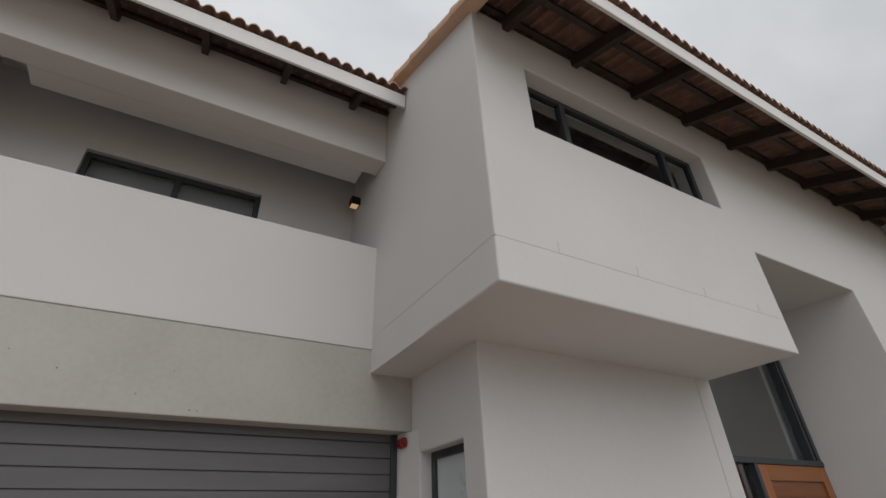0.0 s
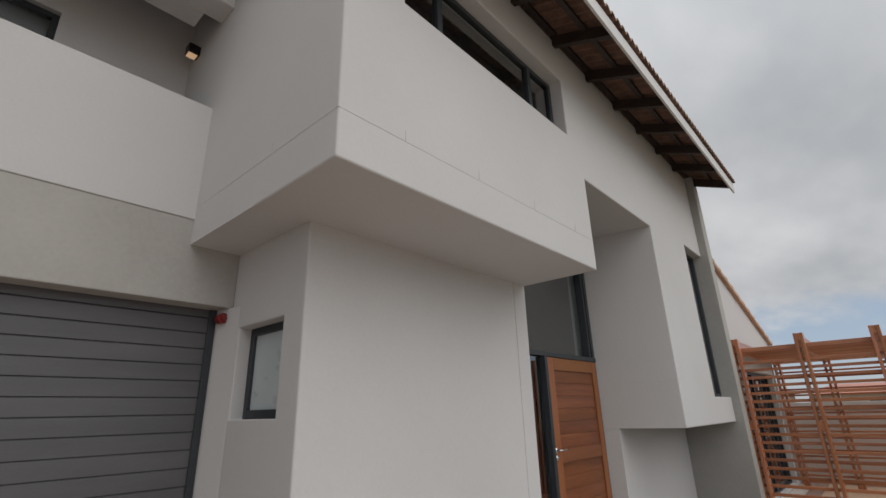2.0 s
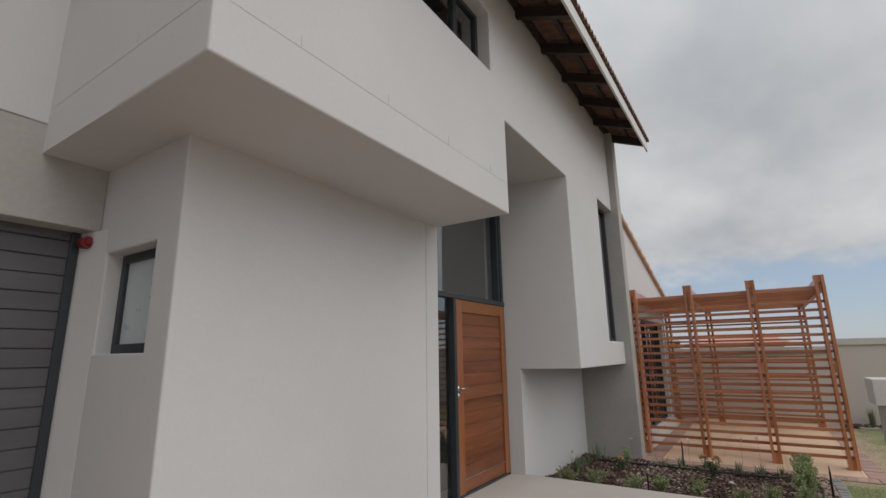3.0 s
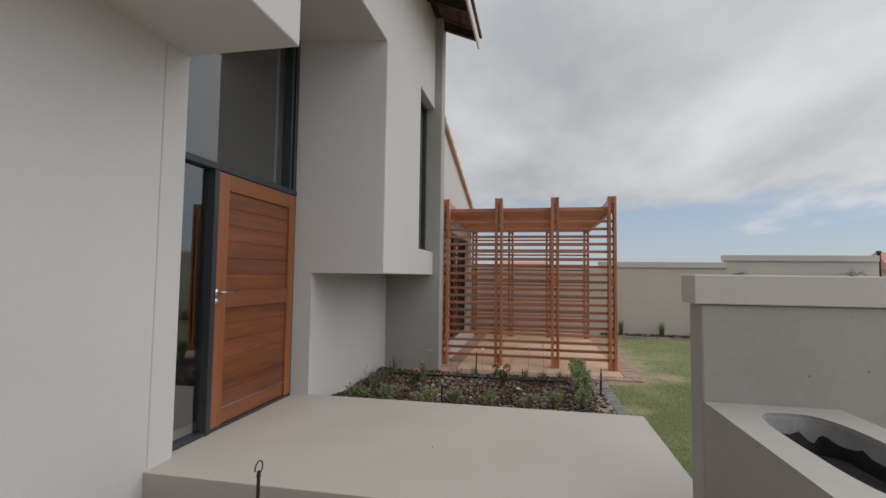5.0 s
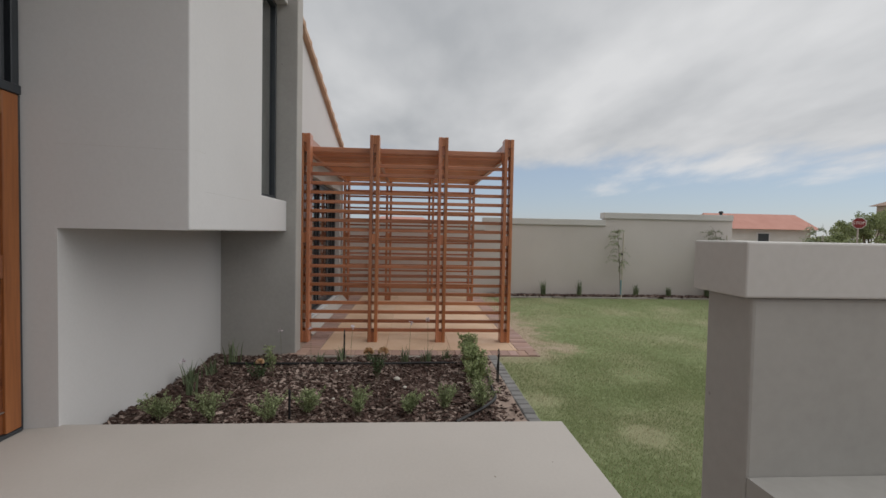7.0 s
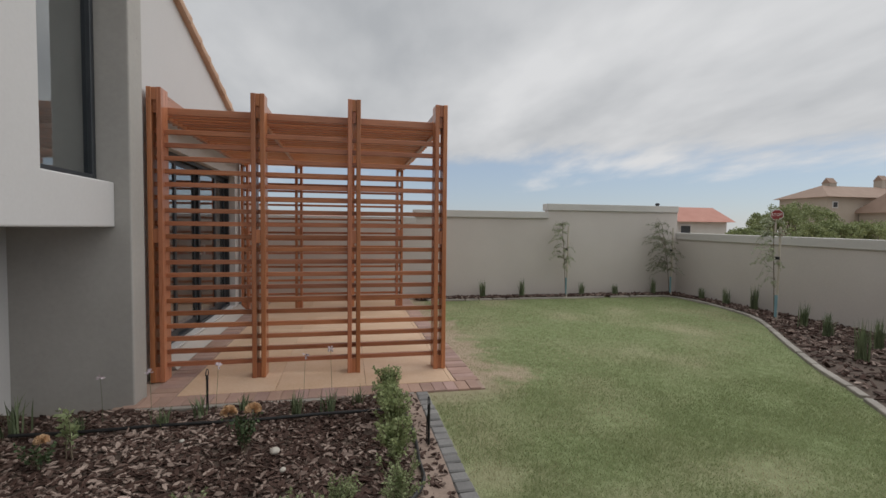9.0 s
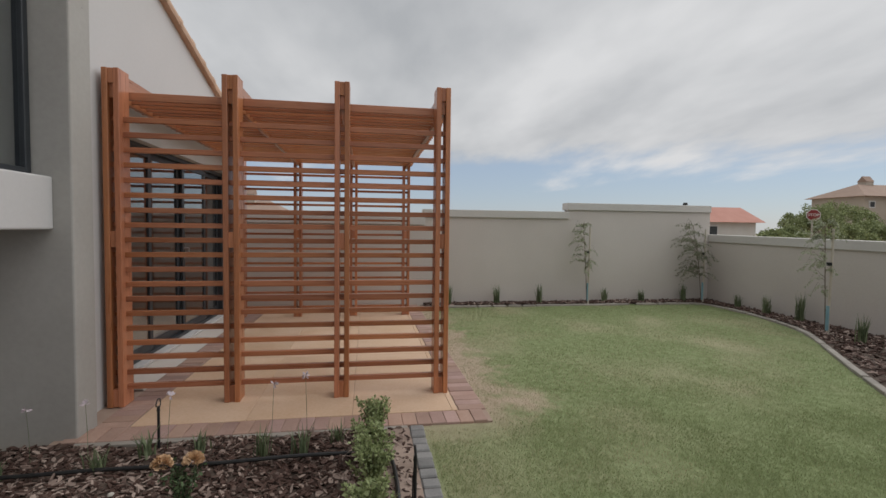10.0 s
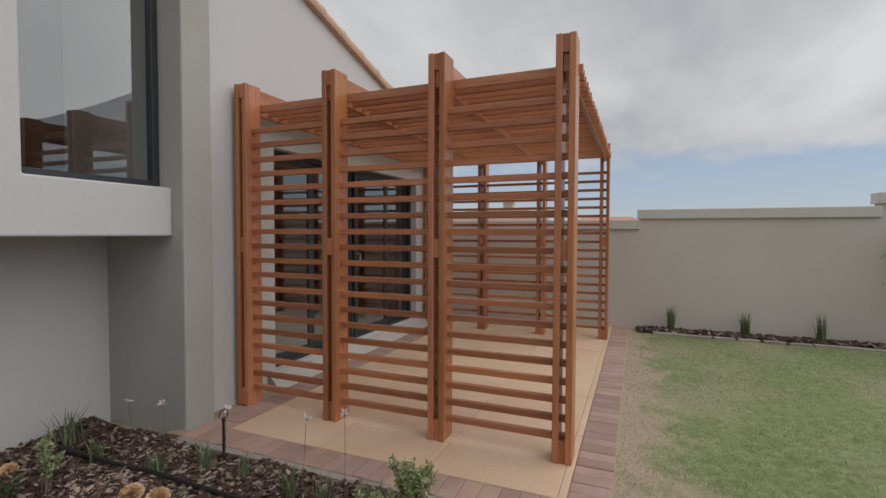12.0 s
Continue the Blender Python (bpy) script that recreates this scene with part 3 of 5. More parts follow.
# rooms behind the glass: closed shells; hall and bedroom dimness is in the wall colour
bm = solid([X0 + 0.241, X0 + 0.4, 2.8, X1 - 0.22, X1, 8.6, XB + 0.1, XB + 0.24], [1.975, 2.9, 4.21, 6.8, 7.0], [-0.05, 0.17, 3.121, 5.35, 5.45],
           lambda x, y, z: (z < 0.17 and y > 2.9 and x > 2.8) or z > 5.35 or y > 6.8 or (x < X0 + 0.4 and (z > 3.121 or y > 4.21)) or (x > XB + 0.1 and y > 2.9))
structure("wall_hall_interior", bm, M_ROOM, "entrance hall interior with its dimness in the wall colour", "wall")
bm = solid([XF, XF + 0.15, 13.8, 13.95], [2.0, 6.8, 7.0], [-0.05, 0.13, 2.6, 2.7], lambda x, y, z: not inside((x, y, z), (XF + 0.15, 13.8, 1.9, 6.8, 0.13, 2.6)))
structure("wall_living_interior", bm, M_LIVING, "dim painted interior of the living room", "wall")
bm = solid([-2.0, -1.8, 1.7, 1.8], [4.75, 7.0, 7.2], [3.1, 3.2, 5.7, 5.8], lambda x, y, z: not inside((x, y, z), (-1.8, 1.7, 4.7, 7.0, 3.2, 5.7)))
structure("wall_bedroom_interior", bm, M_ROOM, "upper bedroom interior with its dimness in the wall colour", "wall")
structure("wall_rear", abox(-6.0, XG, 8.0, 8.25, -0.1, 5.6), M_PLASTER, "plastered rear wall of the house", "wall")
# added out of view beside the driveway, to keep low sky light off the fin
structure("wall_sky_block", abox(-6.2, -6.0, -9.0, 3.6, -0.1, 2.4), M_BOUNDARY, "plain unseen wall added to block low sky light", "wall")
structure("wall_garage_side", abox(-6.2, -6.0, 3.6, 8.25, -0.1, 5.9), M_PLASTER, "plastered side wall of the garage", "wall")

# ---------------------------------------------------------------- windows, doors


def frame_bars(win, x0, x1, z0, z1, y0, y1, bars, w=0.05, mat=M_ALU):
    """A frame in the plane of a front wall, with upright bars."""
    fr = part("window_frame", box(box(box(box(bmesh.new(), x0, x0 + w, y0, y1, z0, z1, 0.004), x1 - w, x1, y0, y1, z0, z1, 0.004),
              x0 + w, x1 - w, y0, y1, z0, z0 + w, 0.004), x0 + w, x1 - w, y0, y1, z1 - w, z1, 0.004), mat, win)
    edges = [x0 + w] + [b for q in bars for b in (q - w * 0.6, q + w * 0.6)] + [x1 - w]
    for q in bars:
        part("mullion", abox(q - w * 0.6, q + w * 0.6, y0 - 0.006, y1 - 0.004, z0 + w * 0.5, z1 - w * 0.5, 0.004), mat, win)
    ym = (y0 + y1) / 2
    for a, b in zip(edges[::2], edges[1::2]):
        g = part("pane", abox(a - 0.005, b + 0.005, ym - 0.003, ym + 0.003, z0 + w - 0.005, z1 - w + 0.005), M_GLASS, win)
        g.visible_shadow = False
    return fr


w = thing("window_1", 3.76, 1.88, 4.345, "wide low upper window with charcoal aluminium frame", "window", kind="structure")
frame_bars(w, 2.62, 4.90, 4.345, 5.02, 1.86, 1.92, (3.12, 4.45))
w = thing("window_2", 9.0, 1.87, 1.79, "tall narrow window with charcoal aluminium frame", "window", kind="structure")
frame_bars(w, 8.53, XB - 0.003, 1.792, 4.04, 1.85, 1.92, ())
w = thing("window_3", 0.27, 4.55, 3.3, "wide balcony window with charcoal aluminium frame", "window", kind="structure")
frame_bars(w, -0.54, 1.08, 3.3, 5.05, 4.5, 4.56, (0.27,))

w = thing("window_4", 2.64, 3.12, 1.67, "small frosted window with charcoal aluminium frame", "window", kind="structure")
bm = bmesh.new()
for a in ((2.62, 2.68, 2.818, 2.87, 1.667, 2.326), (2.62, 2.68, 3.412, 3.468, 1.667, 2.326), (2.62, 2.68, 2.87, 3.412, 1.667, 1.728), (2.62, 2.68, 2.87, 3.412, 2.27, 2.326)):
    box(bm, *a, 0.004)
part("window_frame", bm, M_ALU, w)
part("pane", abox(2.645, 2.655, 2.865, 3.417, 1.72, 2.275), M_FROST, w, "pale frosted pane")

# glazed entrance screen round the door
w = thing("window_5", 6.0, YD, 0.18, "tall glazed entrance screen in charcoal aluminium", "window", kind="structure")
Y0, Y1 = YD - 0.02, YD + 0.085
for nm, a in (("window_frame", (X1 - 0.02, X1 + 0.04, Y0, Y1, 0.18, ZR)), ("window_frame", (5.578, 5.632, Y0 - 0.02, YD + 0.05, 0.18, 2.241)),
              ("window_frame", (6.815, 6.87, Y0, Y1, 2.24, ZR)), ("transom", (X1 + 0.04, 6.87, Y0 - 0.012, Y1, 2.241, 2.296)), ("window_frame", (6.853, 6.875, Y0, YD + 0.05, 0.18, 2.241)),
              ("threshold", (X1 + 0.04, 6.855, Y0 - 0.01, Y1, 0.181, 0.205)), ("window_frame", (X1 + 0.04, 6.815, Y0, Y1, ZR - 0.06, ZR - 0.002)), ("mullion", (6.74, 6.768, Y0, Y1, 2.296, ZR - 0.06))):
    part(nm, abox(*a, 0.004), M_ALU, w)
for a in ((X1 + 0.035, 5.585, 0.2, 2.245, 0.02), (X1 + 0.035, 6.745, 2.29, ZR - 0.055, 0.062), (6.765, 6.82, 2.29, ZR - 0.055, 0.062)):
    g = part("pane", abox(a[0], a[1], YD + a[4], YD + a[4] + 0.006, a[2], a[3]), M_GLASS, w)
    g.visible_shadow = False

# panelled timber front door
d = thing("door_1", 6.24, YD - 0.02, 0.2, "closed varnished timber front door with horizontal boards", "door", kind="structure")
DY = YD - 0.028
part("stile", abox(5.634, 5.775, DY, DY + 0.045, 0.208, 2.236, 0.004), M_DOORZ, d)
part("stile", abox(6.738, 6.85, DY, DY + 0.045, 0.208, 2.236, 0.004), M_DOORZ, d)
part("top_rail", abox(5.775, 6.738, DY + 0.001, DY + 0.045, 2.098, 2.236, 0.004), M_DOORX, d)
lock = part("lock_rail", abox(5.775, 6.738, DY + 0.006, DY + 0.045, 1.137, 1.277, 0.004), M_DOORL, d)
zs = [1.277 + i * (2.098 - 1.277) / 6 for i in range(7)]
zs2 = [0.208 + i * (1.137 - 0.208) / 7 for i in range(8)]
for z0, z1 in list(zip(zs, zs[1:])) + list(zip(zs2, zs2[1:])):
    part("board", abox(5.772, 6.741, DY + 0.018, DY + 0.04, z0 + 0.0006, z1 - 0.0006, 0.0025), M_DOORB, d)
# bright strip added for the line of light in a low board seam
part("seam_light_strip", abox(5.776, 6.737, DY + 0.008, DY + 0.02, 0.338, 0.345), M_STEEL, d, "thin bright metal strip standing in for a light seam")
h = part("handle", tube(tube(bmesh.new(), [(5.652, DY, 1.272), (5.652, DY - 0.012, 1.272)], 0.027, 18), [(5.652, DY - 0.01, 1.272), (5.652, DY - 0.05, 1.272), (5.66, DY - 0.056, 1.272), (5.785, DY - 0.056, 1.272)], 0.0085, 10), M_STEEL, d, "brushed steel lever handle", True)
part("lock_escutcheon", tube(tube(bmesh.new(), [(5.652, DY, 1.20), (5.652, DY - 0.012, 1.20)], 0.026, 18), [(5.652, DY - 0.011, 1.20), (5.652, DY - 0.018, 1.20)], 0.011, 12), M_STEEL, d, "round steel lock cover", True)

# sectional garage door
g = thing("garage_door", 0.0, 3.78, 0.0, "closed grey steel sectional garage door with ribbed panels", "garage door")
pz = 0.02
while pz < 2.62:
    bm = prism(bmesh.new(), [(3.78, pz), (3.82, pz), (3.82, pz + 0.121), (3.793, pz + 0.121), (3.7815, pz + 0.108)], 0, -5.9, 2.405)
    part("door_panel", bm, M_GARAGE, g)
    pz += 0.121
part("door_track", abox(2.405, 2.46, 3.76, 3.86, -0.02, 2.5, 0.003), M_ALU, g)

# sliding doors of the wing
w = thing("door_2", 12.05, 1.87, 0.14, "closed charcoal aluminium sliding doors with glass leaves", "door", kind="structure")
SY = 1.84
for nm, a in (("door_frame", (SD[0], SD[0] + 0.05, SY, SY + 0.1, SD[2], SD[3])), ("door_frame", (SD[1] - 0.05, SD[1], SY, SY + 0.1, SD[2], SD[3])),
              ("door_frame", (SD[0] + 0.05, SD[1] - 0.05, SY, SY + 0.1, SD[3] - 0.05, SD[3])), ("threshold", (SD[0] + 0.05, SD[1] - 0.05, SY, SY + 0.1, SD[2], SD[2] + 0.035))):
    part(nm, abox(*a, 0.003), M_ALU, w)
ls = [SD[0] + 0.05, 11.22, 12.05, 12.88, SD[1] - 0.05]
for i, (a, b) in enumerate(zip(ls, ls[1:])):
    y = SY + 0.02 + 0.035 * (i % 2)
    bm = bmesh.new()
    z0, z1 = SD[2] + 0.035, SD[3] - 0.05
    for q in ((a, a + 0.07, z0, z1), (b - 0.07, b, z0, z1), (a + 0.07, b - 0.07, z0, z0 + 0.08), (a + 0.07, b - 0.07, z1 - 0.06, z1)):
        box(bm, q[0], q[1], y, y + 0.03, q[2], q[3], 0.003)
    leaf = part("door_leaf", bm, M_ALU, w)
    gl = part("pane", abox(a + 0.065, b - 0.065, y + 0.012, y + 0.018, z0 + 0.075, z1 - 0.055), M_GLASS, leaf)
    gl.visible_shadow = False
part("handle", tube(bmesh.new(), [(12.1, SY + 0.02, 1.08), (12.1, SY - 0.03, 1.08), (12.1, SY - 0.03, 1.2), (12.1, SY + 0.02, 1.2)], 0.01, 8), M_STEEL, w, "steel pull handle")

# ---------------------------------------------------------------- roofs
SL = 0.42


def tile_roof(name, x0, x1, y0, y1, z0, slope, pitch, label):
    """Barrel tiles: a wavy sheet with stepped courses; z0 at the eave."""
    nx = int(round((x1 - x0) / pitch))
    prof = []
    for i in range(nx):
        for q, h in ((0.0, 0.0), (0.12, 0.033), (0.27, 0.052), (0.42, 0.058), (0.57, 0.052), (0.72, 0.033), (0.84, 0.0)):
            prof.append((x0 + (i + q) * pitch, h))
    prof.append((x1, 0.0))
    rows = []
    y, course = y0, 0.34
    while y < y1 - 0.01:
        ye = min(y + course, y1)
        rows += [(y, 0.022), (ye, 0.0)]
        y = ye
    verts, faces, n = [], [], len(prof)
    for t in (0.0, -0.016):
        for yy, lift in rows:
            verts += [(px, yy, z0 + slope * (yy - y0) + lift + h + t) for px, h in prof]
    m = len(rows)
    for r in range(m - 1):
        for i in range(n - 1):
            faces.append((r * n + i, r * n + i + 1, (r + 1) * n + i + 1, (r + 1) * n + i))
    o = m * n
    for r in range(m - 1):
        for i in range(n - 1):
            faces.append((o + r * n + i, o + (r + 1) * n + i, o + (r + 1) * n + i + 1, o + r * n + i + 1))
    for i in range(n - 1):
        faces.append((i, o + i, o + i + 1, i + 1))
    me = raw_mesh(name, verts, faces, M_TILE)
    # underside faces get the darker colour that holds the eave shade
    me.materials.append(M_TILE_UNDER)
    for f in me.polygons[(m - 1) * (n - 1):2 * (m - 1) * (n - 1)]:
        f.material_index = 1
    ob = new(name, me)
    return tagged(ob, label, "roof", kind="structure")


# main roof over the upper storey: eave line at y 1.1
EY, EZ = 1.08, 5.335
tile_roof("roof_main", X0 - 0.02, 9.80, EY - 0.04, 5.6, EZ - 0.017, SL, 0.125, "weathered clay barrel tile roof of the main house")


def eave(x_list, x0, x1, ye, ze, yw, slope, depth, batten_ys, tag):
    """Rafter feet, battens and fascia of an eave; ze is the underside of the tiles at ye."""
    for x in x_list:
        bm = prism(bmesh.new(), [(ye + 0.03, ze - depth - 0.015), (yw + 0.3, ze - depth - 0.015 + slope * (yw + 0.27 - ye)), (yw + 0.3, ze - 0.03 + slope * (yw + 0.27 - ye)), (ye + 0.03, ze - 0.03)], 0, x - 0.03, x + 0.03)
        tagged(part("rafter", bm, M_DARKWOOD), "dark-stained exposed timber rafter under the eave", "rafter", tag, "structure")
    for by in batten_ys:
        z = ze + slope * (by - ye)
        tagged(part("batten", abox(x0, x1, by - 0.025, by + 0.025, z - 0.052, z - 0.006), M_DARKWOOD), "dark-stained tile batten under the roof", "batten", tag, "structure")
    tagged(part("fascia", abox(x0, x1, ye - 0.005, ye + 0.022, ze - 0.19, ze - 0.012, 0.004), M_WHITE), "white painted fascia board along the eave", "fascia", tag, "structure")


eave([2.475 + 0.787 * i for i in range(10)], X0 - 0.02, 9.80, EY, EZ - 0.012, YF, SL, 0.15, (1.36, 1.69), "main eave timbers")
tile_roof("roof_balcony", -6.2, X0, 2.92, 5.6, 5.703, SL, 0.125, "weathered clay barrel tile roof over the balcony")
eave([1.705 - 0.732 * i for i in range(9)], -6.2, X0 - 0.01, 2.96, 5.70, 3.45, SL, 0.13, (3.2, 3.43), "balcony eave timbers")


def ridge_row(name, p0, p1, n, r, label):
    """Overlapping half-round tiles along a verge."""
    p0, p1 = Vector(p0), Vector(p1)
    t = thing(name, *p0, label, "roof verge", kind="structure")
    d = (p1 - p0) / n
    u = d.normalized()
    side = u.cross(Vector((0, 0, 1))).normalized()
    up = side.cross(u)
    for i in range(n):
        a, b = p0 + d * i - u * 0.03, p0 + d * (i + 1)
        bm = bmesh.new()
        rings = []
        for q, rr in ((a, r * 0.94), (b - u * 0.05, r * 1.02), (b - u * 0.045, r * 1.1), (b, r * 1.1)):
            for f in (1.0,):
                rings.append([bm.verts.new(q + rr * (math.cos(k) * side + math.sin(k) * up)) for k in np.linspace(-0.5, math.pi + 0.5, 11)])
        for A, B in zip(rings, rings[1:]):
            for k in range(10):
                bm.faces.new((A[k], A[k + 1], B[k + 1], B[k]))
        for rg in (rings[0], rings[-1]):
            bm.faces.new(rg)
        bm.faces.new([q for rg in rings for q in rg[:1]] + [q for rg in rings[::-1] for q in rg[-1:]])
        part("ridge_tile", bm, M_RIDGE, t, smooth=False)
    return t


ridge_row("roof_verge_left", (X0 - 0.03, 1.08, ROOF(1.08) - 0.02), (X0 - 0.03, 4.6, ROOF(4.6) - 0.02), 9, 0.085, "half-round clay verge tiles along the main gable")
ridge_row("roof_verge_wing", (9.72, 1.76, WING(9.72) + 0.0), (14.25, 1.76, WING(14.25) + 0.0), 12, 0.085, "half-round clay verge tiles down the wing gable")
bm = prism(bmesh.new(), [(XF, WING(XF)), (14.3, WING(14.3)), (14.3, WING(14.3) + 0.06), (XF, WING(XF) + 0.06)], 1, 1.82, 8.3)
structure("roof_wing", bm, M_TILE, "clay tile roof of the single storey wing", "roof")

# ---------------------------------------------------------------- ground
structure("ground", abox(-300, 400, -300, 300, -0.6, -0.06), M_SAND, "sandy open ground reaching the horizon", "ground")
structure("driveway", abox(-6.0, 4.90, -9.0, 3.9, -0.06, -0.002), M_DRIVE, "plain brown paved driveway before the house", "driveway")
structure("porch_slab", abox(4.93, 6.95, -0.79, YD + 0.3, -0.06, 0.18), M_SLAB, "smooth beige screeded entrance porch slab", "porch", 0.006)

# front boundary wall and its stepped planter
structure("wall_porch_end", abox(5.062, 5.262, -9.0, -0.69, -0.1, 1.29), M_ROUGH, "trowelled plaster garden wall beside the porch", "wall", 0.01)
structure("coping_porch_end", abox(5.045, 5.285, -9.0, -0.655, 1.292, 1.447), M_CAP, "plastered coping on the porch wall", "coping", 0.006)


def planter():
    bm = bmesh.new()
    x0, x1, y0, y1, zt = 3.75, 5.06, -1.32, -0.693, 0.785
    cx, cy, rx, ry = 4.42, -1.01, 0.50, 0.175
    n = 32
    ring = []
    for k in range(n):
        a = math.tau * k / n
        c, s = math.cos(a), math.sin(a)
        ring.append((cx + rx * math.copysign(abs(c) ** 0.6, c), cy + ry * math.copysign(abs(s) ** 0.6, s)))
    outer = []
    for k in range(n):
        a = math.tau * k / n
        c, s = math.cos(a), math.sin(a)
        f = 1 / max(abs(c), abs(s))
        outer.append(((x0 + x1) / 2 + c * f * (x1 - x0) / 2, (y0 + y1) / 2 + s * f * (y1 - y0) / 2))
    T = [bm.verts.new((*p, zt)) for p in outer]
    R = [bm.verts.new((*p, zt)) for p in ring]
    R2 = [bm.verts.new((p[0], p[1], zt - 0.015)) for p in ring]
    D = [bm.verts.new((cx + (p[0] - cx) * 0.86, cy + (p[1] - cy) * 0.82, zt - 0.24)) for p in ring]
    B = [bm.verts.new((*p, -0.1)) for p in outer]
    for A, C in ((T, R), (R, R2), (R2, D), (B, T)):
        for k in range(n):
            bm.faces.new((A[k], A[(k + 1) % n], C[(k + 1) % n], C[k]))
    bm.faces.new(D)
    return bm


pl = thing("planter", 4.4, -1.0, 0.0, "plastered built-in planter with a long oval opening", "planter")
part("body", planter(), M_ROUGH, pl)


def lining(rim, rag, inset, n=64):
    """A coat on the bowl's inside, its upper edge wandering by rag."""
    bm = bmesh.new()
    cx, cy, rx, ry, zt = 4.42, -1.01, 0.50, 0.175, 0.785
    rows = []
    for k in range(n):
        a = math.tau * k / n
        c, s = math.cos(a), math.sin(a)
        px, py = rx * math.copysign(abs(c) ** 0.6, c), ry * math.copysign(abs(s) ** 0.6, s)
        d = rim + rag * (noise.noise((c * 2.3, s * 2.3, 3.1)) + 0.6 * noise.noise((c * 7, s * 7, 1.3)))
        col = []
        for z in (d, (d + 0.236) / 2, 0.236):
            f = (z - 0.015) / 0.225
            col.append(bm.verts.new((cx + px * (1 - 0.14 * f) * (1 - inset / 0.5), cy + py * (1 - 0.18 * f) * (1 - inset / 0.175), zt - z)))
        rows.append(col)
    for k in range(n):
        a, b = rows[k], rows[(k + 1) % n]
        for j in range(2):
            bm.faces.new((a[j], b[j], b[j + 1], a[j + 1]))
    bm.faces.new([r[2] for r in rows])
    return bm


part("slurry_coat", lining(0.018, 0.0, 0.003), M_SLURRY, pl, "mottled grey cement coat inside the bowl")
part("bitumen_coat", lining(0.085, 0.05, 0.006), M_TAR, pl, "ragged black bitumen coat inside the bowl")
bm = bmesh.new()
ring = []
for k in range(28):
    a = math.tau * k / 28
    ring.append(bm.verts.new((4.40 + 0.45 * math.cos(a) + random.uniform(-0.02, 0.02), -1.01 + 0.155 * math.sin(a), 0.645 + random.uniform(-0.012, 0.012))))
bm.faces.new(ring)
part("lining", bm, M_TAR, pl, "black plastic lining sheet")

# garden walls
for nm, a in (("wall_back", (14.95, 15.15, -4.40, -1.46, -0.1, 1.70)), ("wall_back_low", (14.95, 15.15, -1.46, 14.0, -0.1, 1.54)), ("wall_back_high", (14.95, 15.15, -7.62, -4.40, -0.1, 1.88))):
    structure(nm, abox(*a), M_BOUNDARY, "warm grey plastered boundary wall", "wall")
    structure("coping", abox(14.915, 15.185, a[2] - (0.0 if nm == "wall_back_high" else 0.0), a[3] + 0.035, a[5] + 0.001, a[5] + 0.145), M_CAP, "pale plastered coping on the boundary wall", "coping", 0.006)
bm = prism(bmesh.new(), [(-2.0, -0.1), (15.15, -0.1), (15.15, 1.265), (-2.0, 1.03)], 1, -7.82, -7.62)
structure("wall_side", bm, M_BOUNDARY, "warm grey plastered side boundary wall", "wall")
bm = prism(bmesh.new(), [(-2.0, 1.031), (15.18, 1.266), (15.18, 1.415), (-2.0, 1.18)], 1, -7.85, -7.59)
structure("coping_side", bm, M_CAP, "pale plastered coping on the side wall", "coping", 0.006)

# ---------------------------------------------------------------- pergola
PX, QX = 10.0, 14.0
PY = (1.645, 0.76, -0.135, -1.005)
HP = 2.705
perg = thing("pergola", 12.0, 0.3, 0.0, "varnished red-brown timber pergola with slatted screens", "pergola")
m_board = finish("post_board", abox(0, 0.17, -0.0625, -0.0205, 0, HP, 0.004), M_WZ)
m_block = {k: finish("spacer_block", abox(0.012, 0.165, -0.0215, 0.0215, 0, k, 0.002), M_WZ) for k in (0.145, 0.13, 0.115)}
m_slat = finish("screen_slat", abox(-0.02, 0.02, -1.03, 1.685, -0.021, 0.021, 0.003), M_WY)
m_slat_far = finish("screen_slat", abox(-0.02, 0.02, -1.03, 1.685, -0.018, 0.018, 0.003), M_WY)
m_roof = finish("roof_slat", abox(-0.016, 0.016, -1.085, 1.72, 0, 0.066, 0.003), M_WROOF_LIT)


def place(name, me, m, parent, label=""):
    ob = part(name, me, None, parent, label)
    ob.matrix_basis = m
    return ob


for px, turn in ((PX, 0), (QX, 180)):
    for y in PY:
        m = pose(px, y, 0, 0, 0, turn)
        place("post_board", m_board, m, perg)
        place("post_board", m_board, m @ pose(0.0, 0.083, 0), perg)
        for z, k in ((0, 0.145), (1.295, 0.13), (HP - 0.116, 0.115)):
            place("spacer_block", m_block[k], m @ pose(0, 0, z), perg)
    s = 1 if turn == 0 else -1
    for k in range(19):
        place("screen_slat", m_slat if turn == 0 else m_slat_far, pose(px + s * 0.08, 0, 0.150 + 0.1204 * k), perg)
for y in PY:
    part("rafter", abox(PX + 0.03, QX - 0.03, y - 0.0195, y + 0.0195, 2.476, HP - 0.008, 0.003), M_WX, perg)
k = 0
while PX + 0.195 + 0.132 * k < QX - 0.17:
    place("roof_slat", m_roof, pose(PX + 0.195 + 0.132 * k, random.uniform(-0.006, 0.006), 2.4975), perg)
    k += 1

# ---------------------------------------------------------------- patio paving
patio = structure("patio", abox(9.378, 14.95, -1.318, 1.76, -0.06, -0.008), M_JOINTS, "sandy bedding of the paved patio", "patio")


def paver_mesh(lx, ly, mat, t=0.03, b=0.004):
    return finish("paver", abox(-lx / 2, lx / 2, -ly / 2, ly / 2, -t, 0, b), mat)


